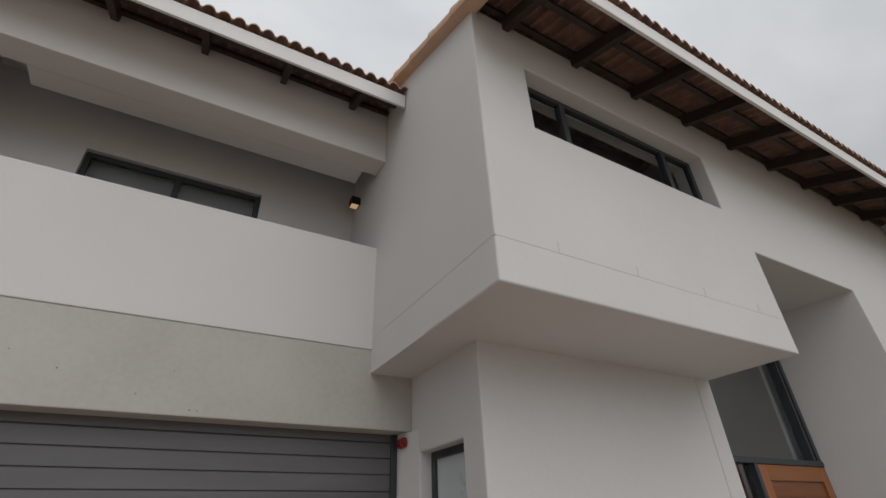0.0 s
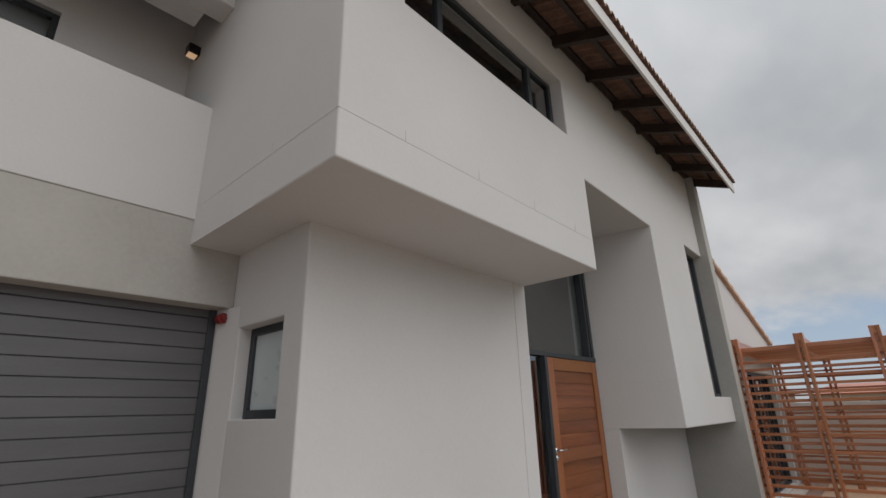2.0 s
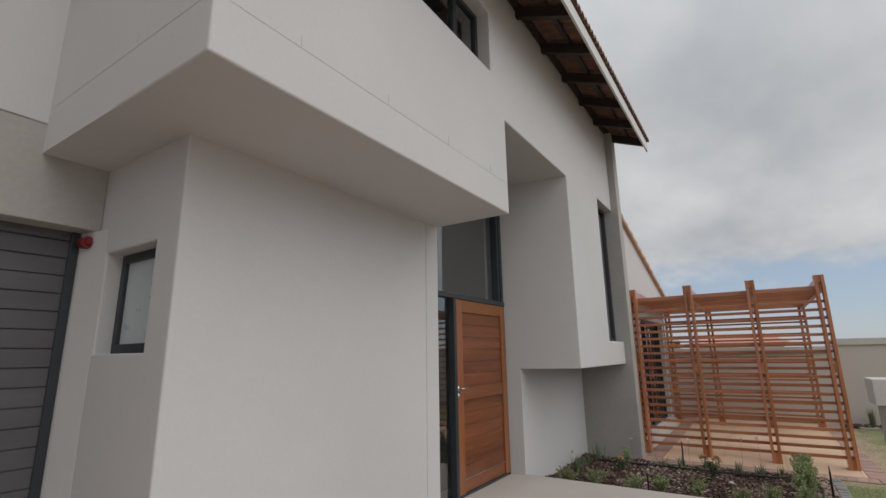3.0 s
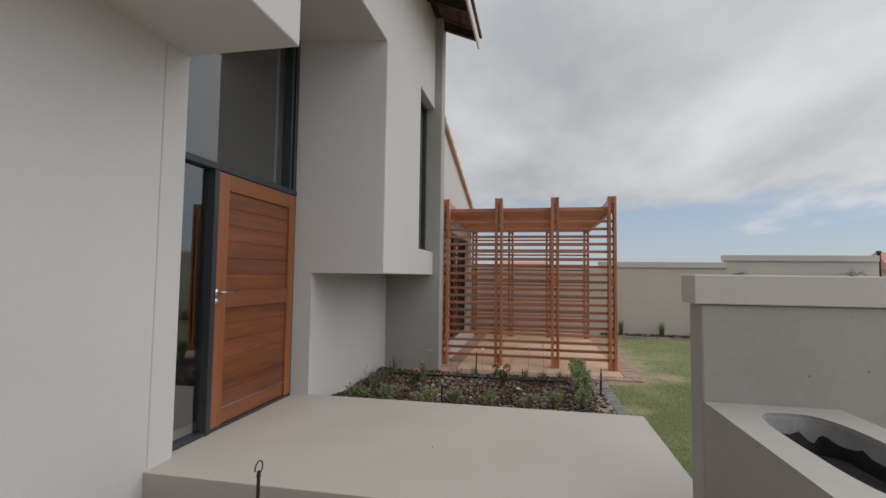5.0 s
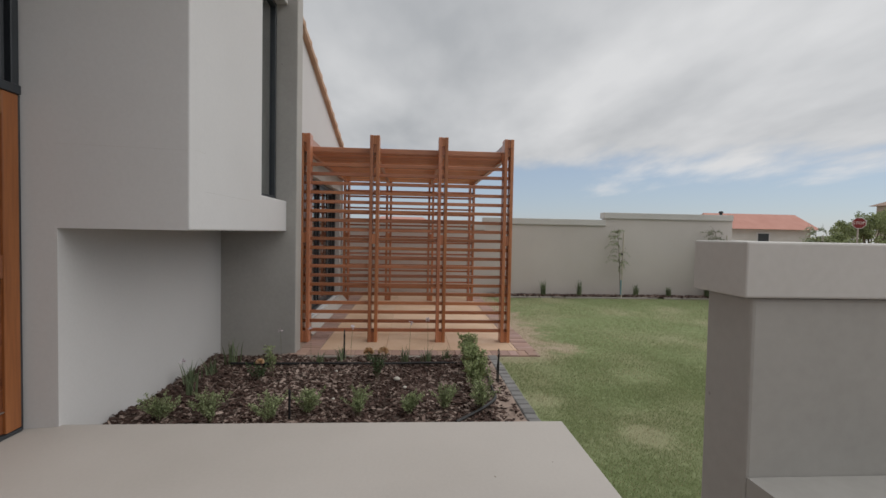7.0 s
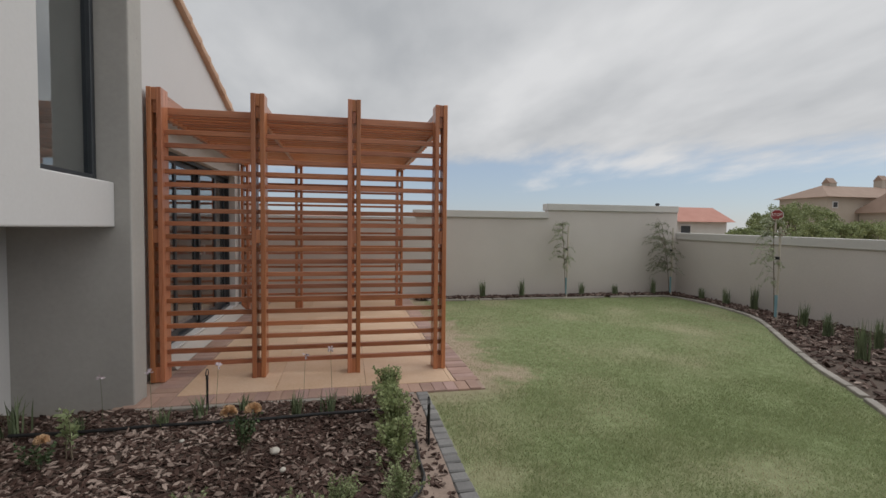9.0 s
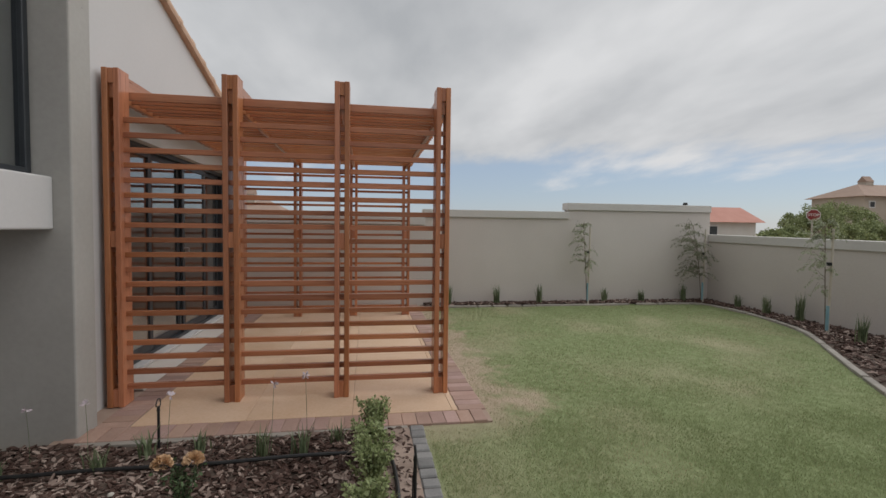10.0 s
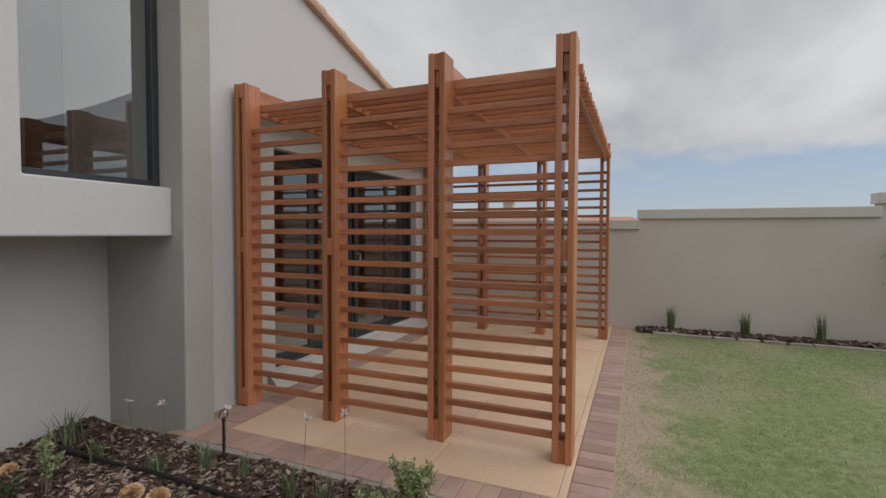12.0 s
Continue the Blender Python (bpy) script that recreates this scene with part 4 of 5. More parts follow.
random.seed(5)
SLX, SLY = 0.88, 0.80
me = paver_mesh(SLX - 0.003, SLY - 0.003, M_PATIO, 0.03, 0.003)
nx, ny = 6, 3
for i in range(nx):
    for j in range(ny):
        o = place("paving_slab", me, pose(9.605 + SLX * (i + 0.5), 1.40 - SLY * (j + 0.5) - 0.04, random.uniform(-0.0015, 0.0015)), patio)
me = finish("paving_slab", abox(-0.4385, 0.4385, -0.022, 0.022, -0.03, 0, 0.003), M_PATIO)
for i in range(nx):
    place("paving_slab", me, pose(9.605 + SLX * (i + 0.5), -1.063, 0), patio)
me = paver_mesh(0.224, 0.106, M_BRICK)
me_r = finish("brick_paver", abox(-0.053, 0.053, -0.112, 0.112, -0.03, 0, 0.004), M_BRICK)
structure("patio_haunch", abox(9.318, 9.376, -0.655, 1.6, -0.06, -0.006, 0.004), M_KERB, "pale mortar haunch along the patio edge", "edging")
# front soldier row, outer side row, house side row
y = 1.70
while y > -1.19:
    place("brick_paver", me, pose(9.488 + random.uniform(-0.003, 0.003), y - 0.055, random.uniform(-0.003, 0.002), 0, 0, random.uniform(-0.6, 0.6)), patio)
    y -= 0.1105
x = 9.655
while x < 14.9:
    place("brick_paver", me_r, pose(x, -1.205 + random.uniform(-0.003, 0.003), random.uniform(-0.003, 0.002), 0, 0, random.uniform(-0.6, 0.6)), patio)
    place("brick_paver", me_r, pose(x, 1.49 + random.uniform(-0.003, 0.003), random.uniform(-0.003, 0.002), 0, 0, random.uniform(-0.6, 0.6)), patio)
    x += 0.1105
structure("step_sliding_door", prism(bmesh.new(), [(1.61, 0.0), (1.75, 0.0), (1.75, 0.12), (1.72, 0.12)], 0, SD[0] - 0.1, XG), M_SLAB, "pale concrete apron under the sliding doors", "step")

# ---------------------------------------------------------------- lawn, beds
KERB = [(14.62, -1.45), (14.60, -4.0), (14.60, -6.2), (14.55, -6.98), (14.25, -7.2), (13.6, -7.22), (13.0, -7.14), (12.1, -6.90), (11.5, -6.56), (10.83, -6.08), (9.85, -5.38), (9.23, -4.97), (8.67, -4.65), (7.6, -3.95), (6.4, -3.3), (5.3, -2.9)]


def spline(pts, n=10):
    out = []
    P = [Vector((*p, 0)) for p in pts]
    for i in range(len(P) - 1):
        a, b, c, d = P[max(i - 1, 0)], P[i], P[i + 1], P[min(i + 2, len(P) - 1)]
        for k in range(n):
            t = k / n
            out.append(0.5 * ((2 * b) + (c - a) * t + (2 * a - 5 * b + 4 * c - d) * t * t + (3 * b - 3 * c + d - a) * t ** 3))
    return out + [P[-1]]


CURVE = spline(KERB)


def on_lawn(x, y):
    """Inside the garden kerb and off the paving."""
    if not (5.27 < x < 14.62 and y < -0.79):
        return False
    if x > 9.28 and y > -1.33:
        return False
    if x < 6.96 and y > -0.80:
        return False
    # below the kerb's curve?
    for p, q in zip(CURVE, CURVE[1:]):
        if q.x <= x <= p.x and p.x - q.x > 1e-6:
            return y > p.y + (q.y - p.y) * (p.x - x) / (p.x - q.x) + 0.06
    return True


lawn_bm = bmesh.new()
nx, ny = 95, 70
gv = [[lawn_bm.verts.new((5.2 + 9.75 * i / nx, -7.65 + 6.9 * j / ny, -0.02 + 0.010 * noise.noise((i * 0.21, j * 0.21, 0.3)))) for j in range(ny + 1)] for i in range(nx + 1)]
for i in range(nx):
    for j in range(ny):
        lawn_bm.faces.new((gv[i][j], gv[i + 1][j], gv[i + 1][j + 1], gv[i][j + 1]))
structure("lawn", lawn_bm, M_LAWN, "patchy green lawn with dry worn spots", "lawn")


def blades(name, count, region, mat, hmin, hmax, wid, seed, label, keep):
    """Single grass blades, three corners each."""
    rng = np.random.RandomState(seed)
    V, F = [], []
    x0, x1, y0, y1 = region
    done = 0
    while done < count:
        x, y = rng.uniform(x0, x1), rng.uniform(y0, y1)
        if not on_lawn(x, y) or rng.rand() > keep(x, y):
            count -= 0.25
            continue
        a, h, l = rng.uniform(0, math.tau), rng.uniform(hmin, hmax), rng.uniform(0.2, 1.0)
        b = rng.uniform(0, math.tau)
        c, s = math.cos(a) * wid, math.sin(a) * wid
        n = len(V)
        V += [(x - c, y - s, -0.02), (x + c, y + s, -0.02), (x + math.cos(b) * h * l, y + math.sin(b) * h * l, -0.02 + h)]
        F.append((n, n + 1, n + 2))
        done += 1
    ob = new(name, raw_mesh(name, V, F, mat))
    return tagged(ob, label, "grass", kind="stuff")


def patch(x, y):
    v = noise.noise((x * 0.75, y * 0.75, 1.7)) + 0.5 * noise.noise((x * 2.1, y * 2.1, 4.2))
    worn = 0.0
    for cx, cy, r in ((9.80, -1.66, 0.45), (10.2, -1.4, 0.35), (10.8, -1.4, 0.35), (11.5, -1.4, 0.35), (12.3, -1.4, 0.4), (13.1, -1.4, 0.4), (13.9, -1.4, 0.4), (7.9, -0.9, 0.25), (7.15, -1.5, 0.22), (8.6, -2.2, 0.35), (7.6, -2.6, 0.3)):
        worn = max(worn, 1.2 - ((x - cx) ** 2 + (y - cy) ** 2) / (r * r))
    if x > 9.1:
        worn = max(worn, 1.1 * min(1.0, (x - 9.1) / 0.5) - (-1.34 - y + 0.2 * v) / 0.32)
    return max(0.04, min(1, 0.85 + 0.5 * v - max(worn, 0) * 0.9))


def near_fade(x, y):
    return patch(x, y) * max(0.0, min(1.0, (10.8 - x) / 2.6)) * max(0.0, min(1.0, (y + 5.6) / 1.5))


blades("grass", 170000, (5.27, 10.8, -5.6, -0.79), M_GRASS, 0.008, 0.026, 0.0021, 11, "short green lawn grass", near_fade)
blades("grass_far", 60000, (5.27, 14.6, -7.3, -0.79), M_GRASS, 0.008, 0.020, 0.0035, 12, "short green lawn grass", patch)
blades("dry_grass", 60000, (5.27, 14.6, -7.3, -0.79), M_DRY, 0.008, 0.022, 0.0024, 13, "dry straw-coloured lawn grass", lambda x, y: 1.15 - patch(x, y))


def mound(name, x0, x1, y0, y1, n, z, amp, label):
    bm = bmesh.new()
    vs = [[bm.verts.new((x0 + (x1 - x0) * i / n, y0 + (y1 - y0) * j / n, z + amp * noise.noise(((x0 + (x1 - x0) * i / n) * 2.2, (y0 + (y1 - y0) * j / n) * 2.2, 7)))) for j in range(n + 1)] for i in range(n + 1)]
    for i in range(n):
        for j in range(n):
            bm.faces.new((vs[i][j], vs[i + 1][j], vs[i + 1][j + 1], vs[i][j + 1]))
    return structure(name, bm, M_SOIL, label, "flower bed")


mound("flower_bed", 6.95, 9.32, -0.70, 2.48, 40, 0.0, 0.035, "dark soil bed before the facade")
mound("flower_bed_front", 4.42, 4.93, -0.6, 2.55, 20, 0.012, 0.02, "dark soil bed before the porch step")


bm = bmesh.new()
mv = [[bm.verts.new((6.97 + 2.33 * i / 40, y, 0.012 + 0.035 * noise.noise(((6.97 + 2.33 * i / 40) * 2.2, y * 2.2, 7)) - (0.03 if j == 3 else 0))) for j, y in enumerate((-0.66, -0.56, -0.47 + 0.05 * noise.noise((i * 0.7, 1, 1)), -0.38 + 0.06 * noise.noise((i * 0.9, 2, 1))))] for i in range(41)]
for i in range(40):
    for j in range(3):
        bm.faces.new((mv[i][j], mv[i + 1][j], mv[i + 1][j + 1], mv[i][j + 1]))
structure("bed_margin", bm, M_MARGIN, "sandy bare margin of the flower bed", "bare ground")


def chips(name, n, spots, seed, label, big=1.0):
    """Loose bark chips: thin bent flakes lying at random."""
    rng = np.random.RandomState(seed)
    V, F = [], []
    for _ in range(n):
        x, y, z = spots(rng)
        l, w, t = rng.uniform(0.02, 0.078) * big, rng.uniform(0.011, 0.034) * big, rng.uniform(0.003, 0.008) * big
        m = Euler((rng.normal(0, 0.35), rng.normal(0, 0.35), rng.uniform(0, math.tau))).to_matrix()
        o = Vector((x, y, z + rng.uniform(0.0, 0.022)))
        k = len(V)
        sk = rng.uniform(-0.35, 0.35)
        for a, b, c in ((-1, -0.7, 0), (0.1, -1, 0.5), (1, -0.4 + sk, 0), (0.8, 0.6, 0), (-0.1, 1, 0.6), (-0.9, 0.5 + sk, 0)):
            V.append(tuple(o + m @ Vector((a * l / 2, b * w / 2, c * t))))
        for a, b, c in ((-1, -0.7, 0), (0.1, -1, 0.5), (1, -0.4 + sk, 0), (0.8, 0.6, 0), (-0.1, 1, 0.6), (-0.9, 0.5 + sk, 0)):
            V.append(tuple(o + m @ Vector((a * l / 2, b * w / 2, c * t - t))))
        F.append(tuple(k + i for i in range(6)))
        for i in range(6):
            j = (i + 1) % 6
            F.append((k + i, k + 6 + i, k + 6 + j, k + j))
    ob = new(name, raw_mesh(name, V, F, M_BARK))
    return tagged(ob, label, "bark mulch", kind="stuff")


def bed_z(x, y):
    return 0.0 + 0.035 * noise.noise((x * 2.2, y * 2.2, 7))


def spot_bed(rng):
    while True:
        x, y = rng.uniform(6.97, 9.30), rng.uniform(-0.64, 2.46)
        if y < -0.36 and rng.rand() < 0.40:
            continue
        return x, y, bed_z(x, y)


def spot_edge(rng):
    if rng.rand() < 0.42:
        x, y = rng.uniform(14.66, 14.94), rng.uniform(-7.5, -1.45)
    else:
        x = rng.uniform(7.5, 14.9)
        yk = -7.1
        for p, q in zip(CURVE, CURVE[1:]):
            if q.x <= x <= p.x and p.x - q.x > 1e-6:
                yk = p.y + (q.y - p.y) * (p.x - x) / (p.x - q.x)
        y = rng.uniform(-7.58, yk - 0.08)
    return x, y, 0.012


chips("bark_mulch", 13000, spot_bed, 21, "dark brown bark chip mulch on the flower bed", 0.92)
chips("bark_mulch_border", 6500, spot_edge, 22, "dark brown bark chip mulch along the boundary walls", 1.5)

# soil under the border mulch
bm = bmesh.new()
a = [bm.verts.new((p.x, p.y, 0.004)) for p in CURVE]
b = [bm.verts.new((max(min(p.x + 0.0, 14.95), 5.27) if p.y > -6.3 and i > 25 else 14.95 if i <= 25 else p.x, -7.62 if i > 25 else p.y, 0.004)) for i, p in enumerate(CURVE)]
for i in range(len(a) - 1):
    bm.faces.new((a[i], a[i + 1], b[i + 1], b[i]))
corner = [bm.verts.new((14.95, -7.62, 0.0038)), bm.verts.new((14.95, CURVE[25].y, 0.0038)), bm.verts.new((CURVE[25].x, CURVE[25].y, 0.0038)), bm.verts.new((CURVE[25].x, -7.62, 0.0038))]
bm.faces.new(corner)
structure("border_bed", bm, M_SOIL, "dark soil border along the boundary walls", "flower bed")

# concrete kerb stones along the border
kerb = thing("garden_kerb", 14.6, -4.0, 0.0, "pale concrete kerb stones round the lawn", "kerb", kind="structure")
m_k = finish("kerb_stone", abox(-0.131, 0.131, -0.038, 0.038, -0.06, 0.012, 0.006), M_KERB)
acc = 0.0
for p, q in zip(CURVE, CURVE[1:]):
    d = q - p
    acc += d.length
    if acc >= 0.265:
        acc -= 0.265
        place("kerb_stone", m_k, pose(q.x, q.y, random.uniform(-0.004, 0.004), 0, 0, math.degrees(math.atan2(d.y, d.x))), kerb)

# charcoal edging blocks between bed and lawn
edging = thing("bed_edging", 8.2, -0.71, 0.0, "row of charcoal cobble edging blocks", "edging", kind="structure")
m_c = finish("cobble", abox(-0.0465, 0.0465, -0.053, 0.053, -0.06, 0.018, 0.009), M_COBBLE)
x = 7.02
while x < 9.28:
    place("cobble", m_c, pose(x, -0.712 + random.uniform(-0.004, 0.004), random.uniform(-0.004, 0.004), random.uniform(-1.5, 1.5), random.uniform(-1.5, 1.5), random.uniform(-2, 2)), edging)
    x += 0.1075

# ---------------------------------------------------------------- plants


def leaf_cloud(n, r, h, rng, lmin, lmax, up=0.5, fill=0.25, shoots=9):
    """Leaves set along shoots that lean out of one root; returns verts, faces and the shoots' lines."""
    V, F, lines = [], [], []
    for s in range(shoots):
        a, lean = rng.uniform(0, math.tau), rng.uniform(0.1, 1.0)
        hh = h * rng.uniform(0.6, 1.05)
        tip = Vector((math.cos(a) * r * lean, math.sin(a) * r * lean, hh))
        base = Vector((rng.uniform(-0.02, 0.02), rng.uniform(-0.02, 0.02), 0))
        mid = (base + tip) / 2 + Vector((-0.15 * tip.x, -0.15 * tip.y, 0.08 * hh))
        lines.append((base, mid, tip))
        for _ in range(n // shoots):
            t = fill + (1 - fill) * rng.rand() ** 0.8
            p = base * (1 - t) ** 2 + mid * (2 * t * (1 - t)) + tip * t * t
            l = rng.uniform(lmin, lmax)
            d = Vector((rng.normal(), rng.normal(), rng.normal() + up)).normalized()
            sd = d.cross(Vector((rng.normal(), rng.normal(), rng.normal()))).normalized() * l * 0.28
            k = len(V)
            p = p + d * rng.uniform(0, 0.01)
            V += [tuple(p), tuple(p + d * l * 0.5 + sd), tuple(p + d * l), tuple(p + d * l * 0.5 - sd)]
            F.append((k, k + 1, k + 2, k + 3))
    return V, F, lines


def shrub(x, y, r, h, seed, mat, label, z=0.0, n=420, lmin=0.016, lmax=0.034, shoots=11, flowers=0, group="shrubs in the flower bed", fmat=None):
    rng = np.random.RandomState(seed)
    t = thing("shrub", x, y, z, label, "shrub", group)
    V, F, lines = leaf_cloud(n, r, h, rng, lmin, lmax, shoots=shoots)
    o = Vector((x, y, z))
    part("foliage", raw_mesh("foliage", [tuple(Vector(v) + o) for v in V], F, mat), None, t)
    bm = bmesh.new()
    for ln in lines:
        tube(bm, [q + o for q in ln], 0.004, 5, 0.0015)
    part("stem", bm, M_STEM, t)
    for i in range(flowers):
        ln = lines[i % len(lines)]
        c = ln[2] + o + Vector((0, 0, 0.02))
        fv, ff = [], []
        for q in range(7):
            a = q * math.tau / 7
            k = len(fv)
            d = Vector((math.cos(a), math.sin(a), 0.35)) * 0.022
            s = Vector((-math.sin(a), math.cos(a), 0)) * 0.009
            fv += [tuple(c), tuple(c + d * 0.6 + s), tuple(c + d), tuple(c + d * 0.6 - s)]
            ff.append((k, k + 1, k + 2, k + 3))
        part("flower", raw_mesh("flower", fv, ff, fmat or M_FLOWER), None, t)
    return t


def tuft(x, y, h, spread, n, seed, mat, label, group, z=0.0, wid=0.006):
    rng = np.random.RandomState(seed)
    V, F = [], []
    for _ in range(n):
        a, l = rng.uniform(0, math.tau), rng.uniform(0.1, 1.0) * spread
        hh = h * rng.uniform(0.55, 1.05)
        bx, by = x + rng.normal(0, spread * 0.22), y + rng.normal(0, spread * 0.22)
        dx, dy = math.cos(a) * l, math.sin(a) * l
        px, py = -math.sin(a) * wid, math.cos(a) * wid
        k = len(V)
        V += [(bx - px, by - py, z), (bx + px, by + py, z), (bx + dx * 0.35 + px * 0.8, by + dy * 0.35 + py * 0.8, z + hh * 0.6), (bx + dx * 0.35 - px * 0.8, by + dy * 0.35 - py * 0.8, z + hh * 0.6), (bx + dx, by + dy, z + hh)]
        F += [(k, k + 1, k + 2, k + 3), (k + 3, k + 2, k + 4)]
    ob = new("grass_tuft", raw_mesh("grass_tuft", V, F, mat))
    return tagged(ob, label, "ornamental grass", group)


for i, (x, y, r, h) in enumerate(((7.42, 2.12, 0.16, 0.2), (7.42, 1.75, 0.19, 0.22), (7.38, 1.3, 0.16, 0.2), (7.52, 1.05, 0.15, 0.22), (7.5, 0.66, 0.15, 0.22),
                                  (7.55, 0.25, 0.13, 0.17), (7.58, -0.03, 0.14, 0.22), (7.62, -0.33, 0.17, 0.26))):
    shrub(x, y, r, h, 40 + i, M_SHRUB, "low bright green rounded shrub in bark mulch", n=1700, shoots=26, lmin=0.010, lmax=0.022)
for i, (x, y, h) in enumerate(((8.08, -0.36, 0.30), (8.46, -0.38, 0.33), (8.76, -0.39, 0.28), (9.07, -0.40, 0.31))):
    shrub(x, y, 0.145, h, 60 + i, M_FRESH, "upright fresh green shrub beside the bed edging", n=2400, shoots=30, lmin=0.014, lmax=0.032)
shrub(8.42, 0.59, 0.14, 0.29, 70, M_SHRUBD, "small dark green shrub with orange flowers", flowers=0, n=520, shoots=15)
shrub(8.55, 1.62, 0.12, 0.30, 71, M_SHRUB, "leggy grey-green plant with pale tips", n=160, shoots=5, lmin=0.02, lmax=0.045)
shrub(8.42, 1.72, 0.12, 0.17, 72, M_SHRUBD, "small dark green plant with an orange bloom", n=200, shoots=7)
for i, (x, y, z, s) in enumerate(((8.39, 0.66, 0.28, 0.055), (8.41, 0.52, 0.28, 0.055), (8.42, 1.70, 0.17, 0.045))):
    rng = np.random.RandomState(80 + i)
    V, F = [], []
    for q in range(90):
        d = Vector((rng.normal(), rng.normal(), abs(rng.normal()))).normalized()
        sd = d.cross(Vector((rng.normal(), rng.normal(), rng.normal()))).normalized() * s * 0.3
        c = Vector((x, y, z))
        k = len(V)
        V += [tuple(c + d * s * 0.3), tuple(c + d * s * 0.8 + sd), tuple(c + d * s), tuple(c + d * s * 0.8 - sd)]
        F.append((k, k + 1, k + 2, k + 3))
    tagged(new("marigold", raw_mesh("marigold", V, F, M_MARIGOLD)), "pale orange marigold bloom above dark leaves", "flower", "orange flowers")
for i, (x, y, h) in enumerate(((8.95, 2.16, 0.28), (8.5, 2.2, 0.22), (8.0, 2.15, 0.25), (8.92, 1.24, 0.17), (9.02, 0.32, 0.19), (9.0, 0.07, 0.19), (9.1, -0.15, 0.16), (9.09, 1.03, 0.18), (9.09, 0.71, 0.17), (8.9, 1.75, 0.16), (8.3, 2.3, 0.2))):
    tuft(x, y, h, h * 0.55, 26, 90 + i, M_TUFT, "small tuft of strappy green leaves in bark mulch", "tufts in the flower bed")
for i, (x, y, h) in enumerate(((14.75, -1.92, 0.42), (14.75, -2.86, 0.42), (14.75, -3.74, 0.42), (14.78, -5.15, 0.32), (14.78, -5.95, 0.28), (14.75, -6.9, 0.40),
                               (13.9, -7.42, 0.28), (13.2, -7.4, 0.36), (12.55, -7.42, 0.52), (11.15, -6.9, 0.42), (10.55, -6.6, 0.36), (9.45, -5.75, 0.5), (9.9, -6.6, 0.4))):
    tuft(x, y, h, 0.11, 60, 110 + i, M_TUFT, "upright clump of ornamental grass by the boundary wall", "grasses along the wall", wid=0.007)


def sapling(x, y, h, seed, label, twigs=30, wide=1.0, lean=(0.0, 0.0), leaf=M_OLIVE, low=0.34):
    """A whip tied to a stake: thin drooping twigs with small narrow leaves."""
    rng = np.random.RandomState(seed)
    t = thing("young_tree", x, y, 0.0, label, "tree", "staked young trees")
    lx, ly = lean
    top = Vector((x + lx - 0.015, y + ly + 0.02, h))
    bm = tube(bmesh.new(), [(x, y, 0), (x + 0.01 + lx * 0.3, y + 0.01 + ly * 0.3, h * 0.5), tuple(top)], 0.010, 6, 0.003)
    V, F = [], []
    for s in range(twigs):
        f = rng.uniform(low, 1.0)
        a = rng.uniform(0, math.tau)
        l = wide * rng.uniform(0.10, 0.30) * (1.25 - 0.7 * abs(f - 0.6))
        b = Vector((x, y, 0)).lerp(top, f)
        out = Vector((math.cos(a) * l + lx * 0.5, math.sin(a) * l + ly * 0.5, 0))
        mid = b + out * 0.55 + Vector((0, 0, l * rng.uniform(0.3, 0.7)))
        tip = b + out + Vector((0, 0, l * rng.uniform(-0.7, 0.35)))
        tube(bm, [b, mid, tip], 0.0025, 4, 0.001)
        for _ in range(64):
            u = rng.uniform(0.15, 1.0)
            q = b * (1 - u) ** 2 + mid * (2 * u * (1 - u)) + tip * u * u
            d = Vector((rng.normal(), rng.normal(), rng.normal() - 0.5)).normalized()
            ll = rng.uniform(0.020, 0.046)
            sd = d.cross(Vector((rng.normal(), rng.normal(), rng.normal()))).normalized() * ll * 0.16
            k = len(V)
            V += [tuple(q), tuple(q + d * ll * 0.5 + sd), tuple(q + d * ll), tuple(q + d * ll * 0.5 - sd)]
            F.append((k, k + 1, k + 2, k + 3))
    part("trunk", bm, M_STEM, t)
    part("crown", raw_mesh("crown", V, F, leaf), None, t)
    part("stake", tube(bmesh.new(), [(x - 0.03, y - 0.01, 0), (x - 0.034, y - 0.02, h * 0.95)], 0.017, 7), M_STAKE, t, "pale wooden stake")
    part("tie", tube(bmesh.new(), [(x - 0.02, y - 0.008, 0.06), (x - 0.02, y - 0.006, 0.42)], 0.026, 8), M_BLUE, t, "blue plastic trunk guard")
    part("tie", tube(bmesh.new(), [(x - 0.015, y, h * 0.62), (x - 0.015, y, h * 0.65)], 0.036, 8), M_BLACK, t, "black tree tie")


sapling(14.70, -4.72, 1.62, 131, "thin young olive tree tied to a stake", 34, 0.85, (0.0, 0.10))
sapling(14.66, -7.25, 1.60, 132, "bushy grey-green young tree tied to a stake in the wall corner", 70, 1.4, (0.0, 0.24), M_TWIGGY, 0.30)
sapling(11.72, -6.97, 1.62, 133, "thin young olive tree tied to a stake", 36, 1.0, (0.05, 0.03))

# ---------------------------------------------------------------- garden clutter


